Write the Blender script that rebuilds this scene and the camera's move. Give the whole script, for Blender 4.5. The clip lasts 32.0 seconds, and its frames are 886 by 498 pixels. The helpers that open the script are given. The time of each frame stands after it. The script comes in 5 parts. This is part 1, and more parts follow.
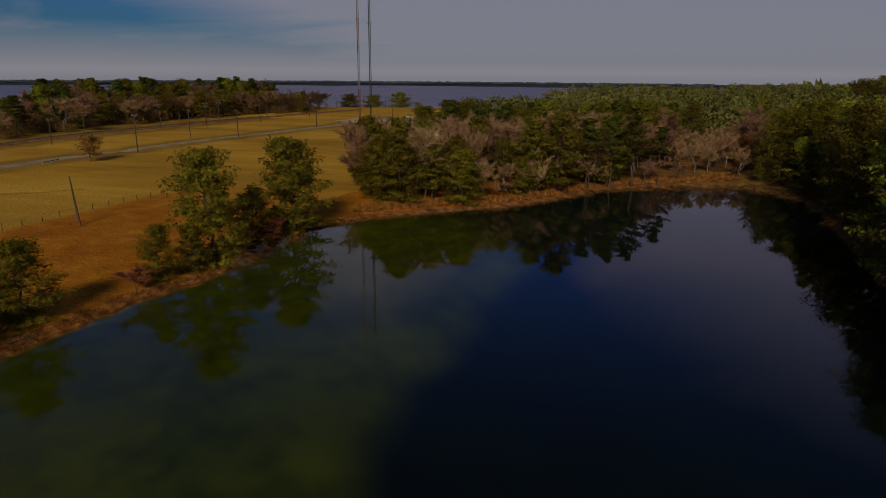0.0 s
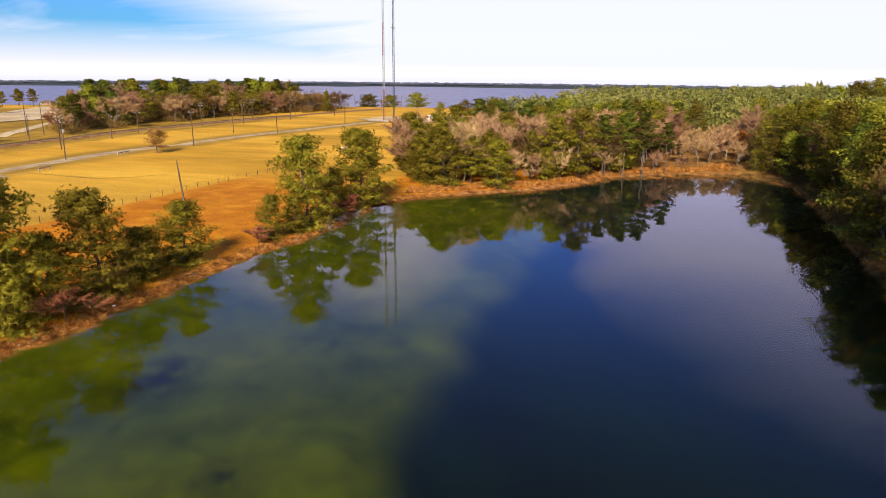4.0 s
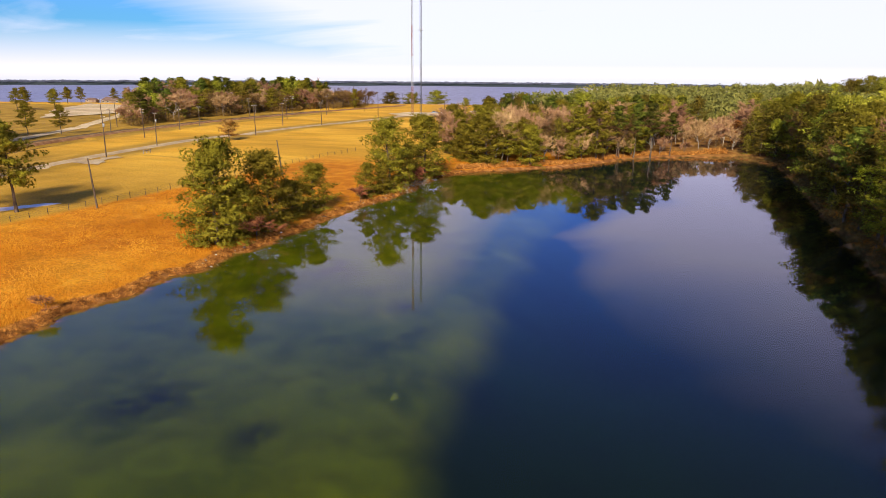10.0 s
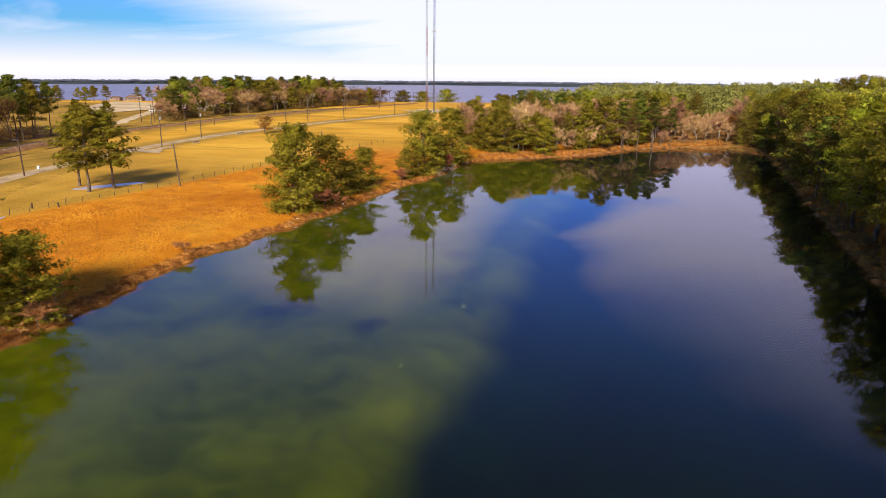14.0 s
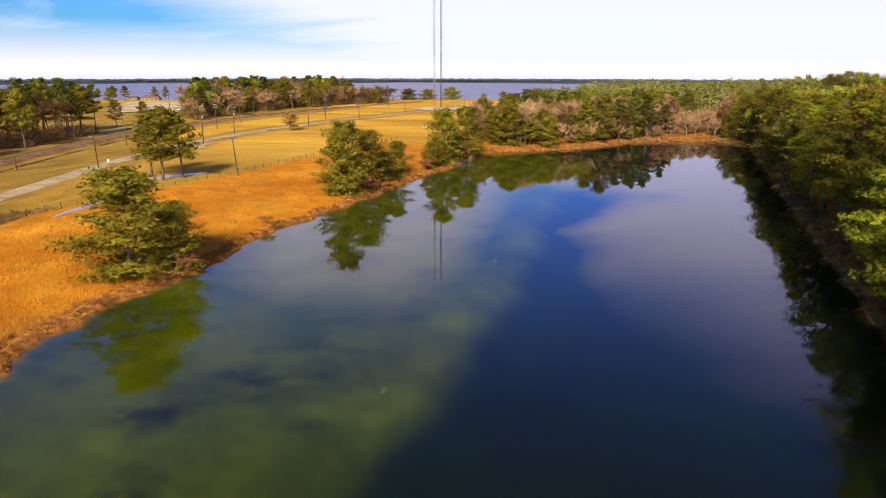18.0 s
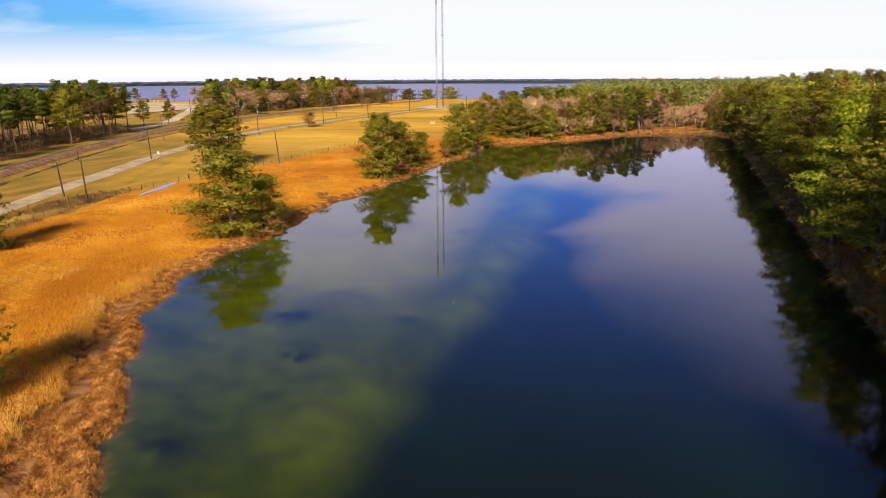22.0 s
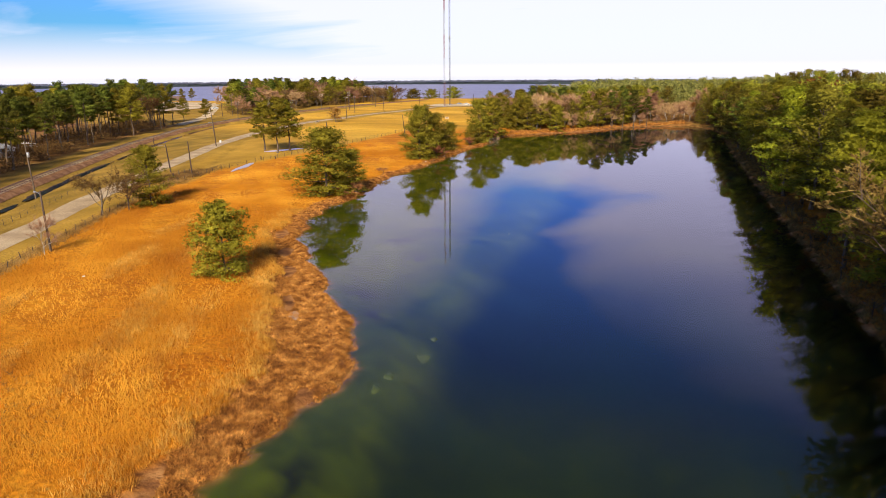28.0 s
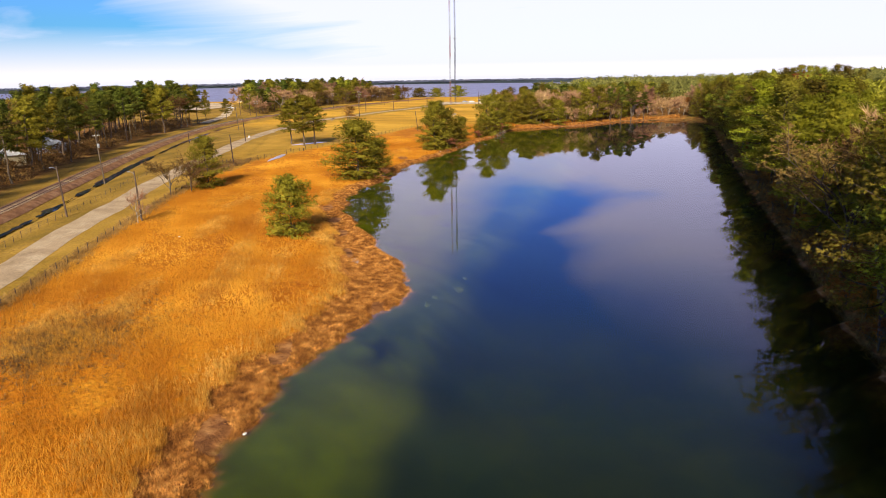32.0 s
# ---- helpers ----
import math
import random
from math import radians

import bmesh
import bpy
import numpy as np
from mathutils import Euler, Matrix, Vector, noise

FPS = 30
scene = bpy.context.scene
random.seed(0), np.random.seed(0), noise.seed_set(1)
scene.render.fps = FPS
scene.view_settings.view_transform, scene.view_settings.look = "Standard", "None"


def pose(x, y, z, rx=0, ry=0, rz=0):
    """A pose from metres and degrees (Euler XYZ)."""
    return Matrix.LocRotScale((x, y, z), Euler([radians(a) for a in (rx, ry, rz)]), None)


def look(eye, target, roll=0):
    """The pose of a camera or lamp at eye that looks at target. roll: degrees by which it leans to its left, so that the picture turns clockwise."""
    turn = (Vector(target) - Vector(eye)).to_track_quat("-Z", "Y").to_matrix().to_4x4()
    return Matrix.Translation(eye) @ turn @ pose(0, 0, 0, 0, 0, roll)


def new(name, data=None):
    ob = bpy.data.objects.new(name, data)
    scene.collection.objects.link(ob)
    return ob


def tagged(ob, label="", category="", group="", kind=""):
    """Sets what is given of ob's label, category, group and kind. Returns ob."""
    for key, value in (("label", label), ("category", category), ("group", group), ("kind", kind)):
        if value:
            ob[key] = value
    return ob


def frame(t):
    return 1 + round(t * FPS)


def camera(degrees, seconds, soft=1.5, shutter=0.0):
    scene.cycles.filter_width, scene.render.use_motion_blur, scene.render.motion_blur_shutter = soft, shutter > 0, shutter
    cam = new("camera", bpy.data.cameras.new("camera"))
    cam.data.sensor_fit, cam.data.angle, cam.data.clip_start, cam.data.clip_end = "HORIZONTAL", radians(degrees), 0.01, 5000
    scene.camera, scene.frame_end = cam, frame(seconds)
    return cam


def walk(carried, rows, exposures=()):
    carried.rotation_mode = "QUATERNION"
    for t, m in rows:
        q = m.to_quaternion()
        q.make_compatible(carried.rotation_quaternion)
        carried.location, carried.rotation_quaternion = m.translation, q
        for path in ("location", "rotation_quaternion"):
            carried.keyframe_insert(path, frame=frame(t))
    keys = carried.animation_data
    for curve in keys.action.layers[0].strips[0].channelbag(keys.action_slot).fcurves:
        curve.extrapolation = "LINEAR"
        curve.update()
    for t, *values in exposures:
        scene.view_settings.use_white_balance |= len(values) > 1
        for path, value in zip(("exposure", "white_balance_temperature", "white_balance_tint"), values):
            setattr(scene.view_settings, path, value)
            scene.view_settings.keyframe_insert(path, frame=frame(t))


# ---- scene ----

# ---------------------------------------------------------------- camera and walk
cam = camera(67.1, 32.0, soft=0.6)
# seconds, eye x, y, z, tilt, heading, roll (degrees)
ROWS = [
    (0, 0.24, -1.00, 26.56, 75.10, 16.59, 0.42),
    (0.5, -0.03, -3.97, 26.59, 75.08, 16.56, 0.47),
    (1, -0.28, -6.92, 26.62, 75.11, 16.51, 0.52),
    (1.5, -0.46, -9.90, 26.66, 75.14, 16.50, 0.54),
    (2, -0.55, -12.97, 26.73, 75.17, 16.53, 0.55),
    (2.5, -0.61, -16.05, 26.79, 75.18, 16.61, 0.55),
    (3, -0.67, -19.11, 26.82, 75.19, 16.74, 0.54),
    (3.5, -0.74, -22.14, 26.80, 75.19, 16.82, 0.54),
    (4.5, -0.81, -28.21, 26.54, 75.21, 17.04, 0.54),
    (5.5, -0.89, -34.36, 26.29, 75.24, 17.28, 0.53),
    (6, -0.88, -37.23, 26.17, 75.24, 17.32, 0.53),
    (6.5, -0.84, -40.04, 26.07, 75.22, 17.36, 0.52),
    (7, -0.79, -42.87, 26.00, 75.21, 17.42, 0.51),
    (7.5, -0.72, -45.76, 25.99, 75.19, 17.47, 0.50),
    (8, -0.67, -48.70, 26.01, 75.19, 17.49, 0.49),
    (8.5, -0.66, -51.67, 26.07, 75.20, 17.50, 0.48),
    (9, -0.72, -54.61, 26.09, 75.18, 17.50, 0.48),
    (9.5, -0.83, -57.49, 26.06, 75.17, 17.45, 0.47),
    (10, -0.92, -60.36, 25.98, 75.17, 17.38, 0.46),
    (10.5, -0.97, -63.22, 25.88, 75.20, 17.35, 0.46),
    (11, -0.94, -66.08, 25.76, 75.22, 17.41, 0.45),
    (11.5, -0.86, -68.95, 25.66, 75.21, 17.49, 0.45),
    (12, -0.74, -71.85, 25.57, 75.19, 17.53, 0.44),
    (12.5, -0.63, -74.76, 25.50, 75.19, 17.56, 0.44),
    (13, -0.53, -77.68, 25.47, 75.20, 17.59, 0.44),
    (13.5, -0.45, -80.61, 25.51, 75.17, 17.57, 0.46),
    (14, -0.40, -83.57, 25.61, 75.14, 17.54, 0.47),
    (14.5, -0.31, -86.59, 25.75, 75.10, 17.49, 0.48),
    (15.5, 0.18, -92.77, 26.39, 74.94, 17.58, 0.44),
    (16.5, 0.64, -98.91, 27.01, 74.77, 17.66, 0.35),
    (17, 0.95, -102.03, 27.15, 74.76, 17.66, 0.29),
    (17.5, 1.22, -105.13, 27.23, 74.82, 17.56, 0.21),
    (18, 1.40, -108.25, 27.29, 74.88, 17.45, 0.11),
    (18.5, 1.50, -111.40, 27.35, 74.90, 17.36, -0.00),
    (19, 1.52, -114.60, 27.38, 74.91, 17.25, -0.10),
    (19.5, 1.48, -117.77, 27.38, 74.94, 17.18, -0.17),
    (20, 1.38, -120.81, 27.34, 74.95, 17.08, -0.22),
    (20.5, 1.25, -123.76, 27.26, 74.95, 16.94, -0.25),
    (21, 1.11, -126.66, 27.12, 74.96, 16.82, -0.28),
    (21.5, 1.01, -129.60, 26.91, 74.98, 16.79, -0.29),
    (22, 0.93, -132.58, 26.68, 74.99, 16.74, -0.31),
    (22.5, 0.83, -135.56, 26.47, 74.99, 16.68, -0.33),
    (23, 0.69, -138.51, 26.26, 75.02, 16.63, -0.34),
    (23.5, 0.52, -141.42, 26.08, 75.05, 16.59, -0.35),
    (24, 0.34, -144.29, 25.90, 75.07, 16.54, -0.37),
    (24.5, 0.17, -147.13, 25.75, 75.07, 16.47, -0.38),
    (25, -0.01, -149.95, 25.63, 75.07, 16.39, -0.38),
    (25.5, -0.16, -152.88, 25.58, 75.10, 16.36, -0.38),
    (26.5, -0.26, -159.28, 25.85, 75.08, 16.20, -0.37),
    (27.5, -0.37, -165.62, 26.10, 75.07, 16.02, -0.36),
    (28, -0.41, -168.74, 26.16, 75.09, 16.03, -0.36),
    (28.5, -0.46, -171.88, 26.17, 75.10, 15.99, -0.38),
    (29, -0.48, -175.03, 26.14, 75.12, 15.93, -0.42),
    (29.5, -0.39, -178.09, 26.10, 75.14, 15.88, -0.49),
    (30, -0.13, -180.99, 26.04, 75.14, 15.89, -0.58),
    (30.5, 0.27, -183.67, 25.97, 75.08, 16.08, -0.68),
    (31, 0.78, -186.04, 25.90, 75.06, 16.18, -0.78),
    (31.5, 1.30, -188.04, 25.85, 75.06, 16.24, -0.87),
    (32, 1.79, -189.86, 25.82, 75.07, 16.26, -0.95),
]
# the clip fades up from dark in its first three seconds
FADE = [(0.0, -2.3), (0.5, -1.85), (1.0, -1.4), (1.5, -1.0), (2.0, -0.65), (2.5, -0.33), (3.0, -0.1), (3.4, 0.0), (32.0, 0.0)]
EXPOSURE, TINT = 0.47, 8
walk(cam, [(t, pose(x, y, z, rx, 0, rz) @ pose(0, 0, 0, 0, 0, roll)) for t, x, y, z, rx, rz, roll in ROWS], [(t, s + EXPOSURE, 7000, TINT) for t, s in FADE])

# ---------------------------------------------------------------- world, sun
SUN_FROM = Vector((0.14, -0.98, 0.0)).normalized()
SUN_ELEV = radians(31)


def make_world():
    w = bpy.data.worlds.new("sky")
    w.use_nodes = True
    nt = w.node_tree
    nt.nodes.clear()
    N, L = nt.nodes.new, nt.links.new
    out, bg = N("ShaderNodeOutputWorld"), N("ShaderNodeBackground")
    sky = N("ShaderNodeTexSky")
    sky.sky_type, sky.sun_disc = "NISHITA", False
    sky.sun_elevation = SUN_ELEV
    sky.sun_rotation = math.atan2(SUN_FROM.x, SUN_FROM.y)
    sky.air_density, sky.dust_density, sky.ozone_density = 1.0, 0.4, 2.0
    tint = N("ShaderNodeMixRGB")
    tint.blend_type, tint.inputs[0].default_value = "MULTIPLY", 1.0
    # the clear blue deepens upwards
    rise, lift = N("ShaderNodeMapRange"), N("ShaderNodeMixRGB")
    rise.inputs[1].default_value, rise.inputs[2].default_value = 0.07, 0.20
    lift.inputs[1].default_value, lift.inputs[2].default_value = SKY_TINT, SKY_HIGH
    L(rise.outputs[0], lift.inputs[0])
    # and darkens towards the zenith
    crest, dusk = N("ShaderNodeMapRange"), N("ShaderNodeMixRGB")
    crest.inputs[1].default_value, crest.inputs[2].default_value = 0.34, 0.62
    dusk.inputs[2].default_value = SKY_ZENITH
    L(crest.outputs[0], dusk.inputs[0])
    L(lift.outputs[0], dusk.inputs[1])
    L(dusk.outputs[0], tint.inputs[2])
    L(sky.outputs[0], tint.inputs[1])
    # a broken sheet of thin high cloud: noise on the direction laid out on a flat layer
    co, sep = N("ShaderNodeTexCoord"), N("ShaderNodeSeparateXYZ")
    L(co.outputs["Generated"], sep.inputs[0])
    up = N("ShaderNodeMath")
    up.operation, up.inputs[1].default_value = "ADD", 0.16
    ab = N("ShaderNodeMath")
    ab.operation = "ABSOLUTE"
    L(sep.outputs[2], ab.inputs[0])
    L(ab.outputs[0], up.inputs[0])
    L(ab.outputs[0], rise.inputs[0])
    L(ab.outputs[0], crest.inputs[0])
    dx, dy = N("ShaderNodeMath"), N("ShaderNodeMath")
    for d, n in ((dx, 0), (dy, 1)):
        d.operation = "DIVIDE"
        L(sep.outputs[n], d.inputs[0])
        L(up.outputs[0], d.inputs[1])
    flat = N("ShaderNodeCombineXYZ")
    L(dx.outputs[0], flat.inputs[0])
    L(dy.outputs[0], flat.inputs[1])
    mp = N("ShaderNodeMapping")
    mp.inputs["Location"].default_value = CLOUD_SHIFT
    mp.inputs["Rotation"].default_value = (0, 0, radians(25))
    mp.inputs["Scale"].default_value = (0.36, 0.55, 1)
    L(flat.outputs[0], mp.inputs[0])
    no = N("ShaderNodeTexNoise")
    no.inputs["Scale"].default_value, no.inputs["Detail"].default_value = 1.5, 7
    no.inputs["Roughness"].default_value, no.inputs["Distortion"].default_value = 0.52, 0.6
    L(mp.outputs[0], no.inputs[0])
    # the sheet thins out higher up and towards the west
    lean = N("ShaderNodeVectorMath")
    lean.operation = "DOT_PRODUCT"
    lean.inputs[1].default_value = CLOUD_LEAN
    L(co.outputs["Generated"], lean.inputs[0])
    add = N("ShaderNodeMath")
    add.operation = "ADD"
    L(no.outputs[0], add.inputs[0])
    L(lean.outputs["Value"], add.inputs[1])
    ramp = N("ShaderNodeValToRGB")
    ramp.color_ramp.elements[0].position, ramp.color_ramp.elements[1].position = CLOUD_RANGE
    ramp.color_ramp.elements[0].color = (0.04, 0.04, 0.04, 1)
    ramp.color_ramp.elements[1].color = (0.76, 0.76, 0.76, 1)
    # a wide gap of clear sky opens higher up, a little east of north
    off, away, gap = N("ShaderNodeMath"), N("ShaderNodeMath"), N("ShaderNodeMapRange")
    off.operation, off.inputs[1].default_value, away.operation = "SUBTRACT", GAP_X, "ABSOLUTE"
    sway = N("ShaderNodeMath")
    sway.operation, sway.inputs[1].default_value = "MULTIPLY_ADD", 0.7
    L(no.outputs[0], sway.inputs[0])
    L(sep.outputs[0], sway.inputs[2])
    L(sway.outputs[0], off.inputs[0])
    L(off.outputs[0], away.inputs[0])
    gap.interpolation_type = "SMOOTHSTEP"
    gap.inputs[1].default_value, gap.inputs[2].default_value, gap.inputs[3].default_value, gap.inputs[4].default_value = GAP_WIDE, 0.0, 0.0, GAP_DEPTH
    L(away.outputs[0], gap.inputs[0])
    high = N("ShaderNodeMapRange")
    high.interpolation_type = "SMOOTHSTEP"
    high.inputs[1].default_value, high.inputs[2].default_value = 0.06, 0.24
    L(ab.outputs[0], high.inputs[0])
    open_ = N("ShaderNodeMath")
    open_.operation = "MULTIPLY"
    L(gap.outputs[0], open_.inputs[0])
    L(high.outputs[0], open_.inputs[1])
    less = N("ShaderNodeMath")
    less.operation = "SUBTRACT"
    L(add.outputs[0], less.inputs[0])
    L(open_.outputs[0], less.inputs[1])
    # a bank of cloud stands higher in the north-west
    west, bank, more = N("ShaderNodeMapRange"), N("ShaderNodeMath"), N("ShaderNodeMath")
    west.inputs[1].default_value, west.inputs[2].default_value, west.inputs[3].default_value, west.inputs[4].default_value = -0.17, -0.36, 0.0, 0.60
    bank.operation, more.operation = "MULTIPLY", "ADD"
    L(sep.outputs[0], west.inputs[0])
    stop, held = N("ShaderNodeMapRange"), N("ShaderNodeMath")
    stop.inputs[1].default_value, stop.inputs[2].default_value = -0.68, -0.50
    held.operation = "MULTIPLY"
    L(sep.outputs[0], stop.inputs[0])
    L(west.outputs[0], held.inputs[0])
    L(stop.outputs[0], held.inputs[1])
    L(held.outputs[0], bank.inputs[0])
    foot = N("ShaderNodeMapRange")
    foot.inputs[1].default_value, foot.inputs[2].default_value = 0.05, 0.14
    L(ab.outputs[0], foot.inputs[0])
    top_, both = N("ShaderNodeMapRange"), N("ShaderNodeMath")
    top_.inputs[1].default_value, top_.inputs[2].default_value, top_.inputs[3].default_value, top_.inputs[4].default_value = 0.28, 0.46, 1.0, 0.0
    both.operation = "MULTIPLY"
    L(ab.outputs[0], top_.inputs[0])
    L(foot.outputs[0], both.inputs[0])
    L(top_.outputs[0], both.inputs[1])
    L(both.outputs[0], bank.inputs[1])
    L(less.outputs[0], more.inputs[0])
    L(bank.outputs[0], more.inputs[1])
    L(more.outputs[0], ramp.inputs[0])
    # pale haze close over the horizon
    haze = N("ShaderNodeMapRange")
    haze.inputs[1].default_value, haze.inputs[2].default_value = 0.065, 0.0
    haze.inputs[3].default_value, haze.inputs[4].default_value = 0.0, 0.92
    L(ab.outputs[0], haze.inputs[0])
    top = N("ShaderNodeMath")
    top.operation = "MAXIMUM"
    L(ramp.outputs[0], top.inputs[0])
    L(haze.outputs[0], top.inputs[1])
    mix = N("ShaderNodeMixRGB")
    mix.inputs[2].default_value = CLOUD_COLOUR
    L(top.outputs[0], mix.inputs[0])
    L(tint.outputs[0], mix.inputs[1])
    L(mix.outputs[0], bg.inputs[0])
    bg.inputs[1].default_value = SKY_STRENGTH
    L(bg.outputs[0], out.inputs[0])
    scene.world = w


SKY_STRENGTH = 0.065
SKY_TINT = (0.20, 0.72, 1.50, 1)
SKY_HIGH = (0.36, 0.84, 2.2, 1)
SKY_ZENITH = (0.13, 0.36, 0.72, 1)
CLOUD_COLOUR = (12.9, 12.3, 15.0, 1)
CLOUD_SHIFT = (0.3, 0.1, 0)
CLOUD_LEAN = (0.72, 0.37, -2.0)
GAP_X, GAP_WIDE, GAP_DEPTH = 0.19, 0.19, 0.36
CLOUD_RANGE = (0.13, 0.50)
make_world()
sun = new("sun", bpy.data.lights.new("sun", "SUN"))
sun.data.energy, sun.data.angle, sun.data.color = 4.9, radians(11), (1.0, 0.90, 0.74)
sun.matrix_world = look(SUN_FROM * 100 * math.cos(SUN_ELEV) + Vector((0, 0, 100 * math.sin(SUN_ELEV))), (0, 0, 0))


# ---------------------------------------------------------------- materials
def mat(name, stops, scale=1.0, detail=6, rough=0.9, bump=0.0, bump_scale=None, fine=None, island=0.0, per_object=0.0, coords="Object", spec=0.25,
        metal=0.0, stretch=(1, 1, 1), through_light=0.0):
    """Noise between colour stops at one size, a second finer noise over it, bump, and a little change from piece to piece."""
    m = bpy.data.materials.new(name)
    m.use_nodes = True
    nt = m.node_tree
    N, L = nt.nodes.new, nt.links.new
    b = nt.nodes["Principled BSDF"]
    b.inputs["Roughness"].default_value, b.inputs["Metallic"].default_value = rough, metal
    b.inputs["Specular IOR Level"].default_value = spec
    co = N("ShaderNodeTexCoord")
    if coords == "World":
        geo = N("ShaderNodeNewGeometry")
        src = geo.outputs["Position"]
    else:
        src = co.outputs[coords]
    mp = N("ShaderNodeMapping")
    mp.inputs["Scale"].default_value = stretch
    L(src, mp.inputs[0])
    no = N("ShaderNodeTexNoise")
    no.inputs["Scale"].default_value, no.inputs["Detail"].default_value = scale, detail
    L(mp.outputs[0], no.inputs[0])
    ramp = N("ShaderNodeValToRGB")
    e = ramp.color_ramp.elements
    while len(e) < len(stops):
        e.new(0.5)
    lo, hi = 0.32, 0.68
    for n, c in enumerate(stops):
        e[n].position = lo + (hi - lo) * n / max(1, len(stops) - 1)
        e[n].color = (*c, 1)
    L(no.outputs[0], ramp.inputs[0])
    colour = ramp.outputs[0]
    if fine:
        n2 = N("ShaderNodeTexNoise")
        n2.inputs["Scale"].default_value, n2.inputs["Detail"].default_value = fine, 3
        L(mp.outputs[0], n2.inputs[0])
        r2 = N("ShaderNodeMapRange")
        r2.inputs[1].default_value, r2.inputs[2].default_value, r2.inputs[3].default_value, r2.inputs[4].default_value = 0.3, 0.7, 0.65, 1.3
        L(n2.outputs[0], r2.inputs[0])
        hs = N("ShaderNodeHueSaturation")
        L(r2.outputs[0], hs.inputs["Value"])
        L(colour, hs.inputs["Color"])
        colour = hs.outputs[0]
    for amount, make, sock in ((island, "ShaderNodeNewGeometry", "Random Per Island"), (per_object, "ShaderNodeObjectInfo", "Random")):
        if amount:
            g, r, hs = N(make), N("ShaderNodeMapRange"), N("ShaderNodeHueSaturation")
            r.inputs[3].default_value, r.inputs[4].default_value = 1 - amount, 1 + amount
            L(g.outputs[sock], r.inputs[0])
            L(r.outputs[0], hs.inputs["Value"])
            if make == "ShaderNodeObjectInfo":
                h = N("ShaderNodeMapRange")
                h.inputs[3].default_value, h.inputs[4].default_value = 0.5 - amount * 0.07, 0.5 + amount * 0.07
                L(g.outputs[sock], h.inputs[0])
                L(h.outputs[0], hs.inputs["Hue"])
            L(colour, hs.inputs["Color"])
            colour = hs.outputs[0]
    L(colour, b.inputs["Base Color"])
    if bump:
        bp, n3 = N("ShaderNodeBump"), N("ShaderNodeTexNoise")
        n3.inputs["Scale"].default_value, n3.inputs["Detail"].default_value = bump_scale or scale * 4, 5
        L(mp.outputs[0], n3.inputs[0])
        bp.inputs["Strength"].default_value, bp.inputs["Distance"].default_value = bump, 0.1
        L(n3.outputs[0], bp.inputs["Height"])
        L(bp.outputs[0], b.inputs["Normal"])
    if through_light:
        # thin leaves let part of the light through
        tr, mx = N("ShaderNodeBsdfTranslucent"), N("ShaderNodeMixShader")
        L(colour, tr.inputs[0])
        mx.inputs[0].default_value = through_light
        L(b.outputs[0], mx.inputs[1])
        L(tr.outputs[0], mx.inputs[2])
        L(mx.outputs[0], nt.nodes["Material Output"].inputs[0])
    return m


DARK_PINE = mat("dark_pine_needles", [(0.07, 0.083, 0.013), (0.155, 0.168, 0.023), (0.265, 0.272, 0.042)], scale=0.45, rough=0.7, spec=0.1, fine=2.5, island=0.15, per_object=0.35, through_light=0.38)
EAST_PINE = mat("olive_pine_needles", [(0.15, 0.145, 0.012), (0.31, 0.285, 0.025), (0.49, 0.44, 0.045)], scale=0.3, rough=0.7, spec=0.1, fine=2.2, island=0.15, per_object=0.45, through_light=0.5)
PINE = mat("pine_needles", [(0.13, 0.108, 0.011), (0.27, 0.22, 0.023), (0.43, 0.345, 0.042)], scale=0.45, rough=0.7, spec=0.1, fine=2.5, island=0.15, per_object=0.16, through_light=0.4)
OAK = mat("olive_leaves", [(0.125, 0.115, 0.012), (0.25, 0.215, 0.024), (0.40, 0.335, 0.045)], scale=0.35, rough=0.7, spec=0.1, fine=2.0, island=0.2, per_object=0.5, through_light=0.25)
RUST = mat("rust_leaves", [(0.16, 0.055, 0.012), (0.30, 0.11, 0.02), (0.40, 0.18, 0.04)], scale=0.6, island=0.3, per_object=0.2, through_light=0.2)
BROWN_LEAF = mat("brown_leaves", [(0.11, 0.058, 0.018), (0.20, 0.11, 0.032), (0.29, 0.18, 0.055)], scale=0.6, island=0.3, per_object=0.2, through_light=0.2)
ORANGE_LEAF = mat("orange_brown_leaves", [(0.28, 0.14, 0.035), (0.44, 0.24, 0.06), (0.56, 0.34, 0.10)], scale=0.6, island=0.3, through_light=0.25)
TWIG = mat("bare_twigs", [(0.25, 0.13, 0.062), (0.38, 0.21, 0.105), (0.50, 0.30, 0.16)], scale=0.5, island=0.25, per_object=0.25)
RED_TWIG = mat("reddish_twigs", [(0.24, 0.085, 0.035), (0.36, 0.135, 0.055), (0.46, 0.20, 0.09)], scale=0.5, island=0.25, per_object=0.2)
BARK = mat("bark", [(0.06, 0.04, 0.028), (0.13, 0.09, 0.06), (0.20, 0.15, 0.11)], scale=3, fine=14, bump=0.6, stretch=(1, 1, 0.3), per_object=0.2)
PALE_BARK = mat("pale_bark", [(0.20, 0.16, 0.12), (0.36, 0.30, 0.24), (0.50, 0.44, 0.37)], scale=3, fine=14, bump=0.4, stretch=(1, 1, 0.3), per_object=0.2)
POLE_WOOD = mat("pole_wood", [(0.055, 0.035, 0.024), (0.10, 0.065, 0.045), (0.15, 0.11, 0.08)], scale=2, fine=20, bump=0.4, stretch=(1, 1, 0.15), per_object=0.3)
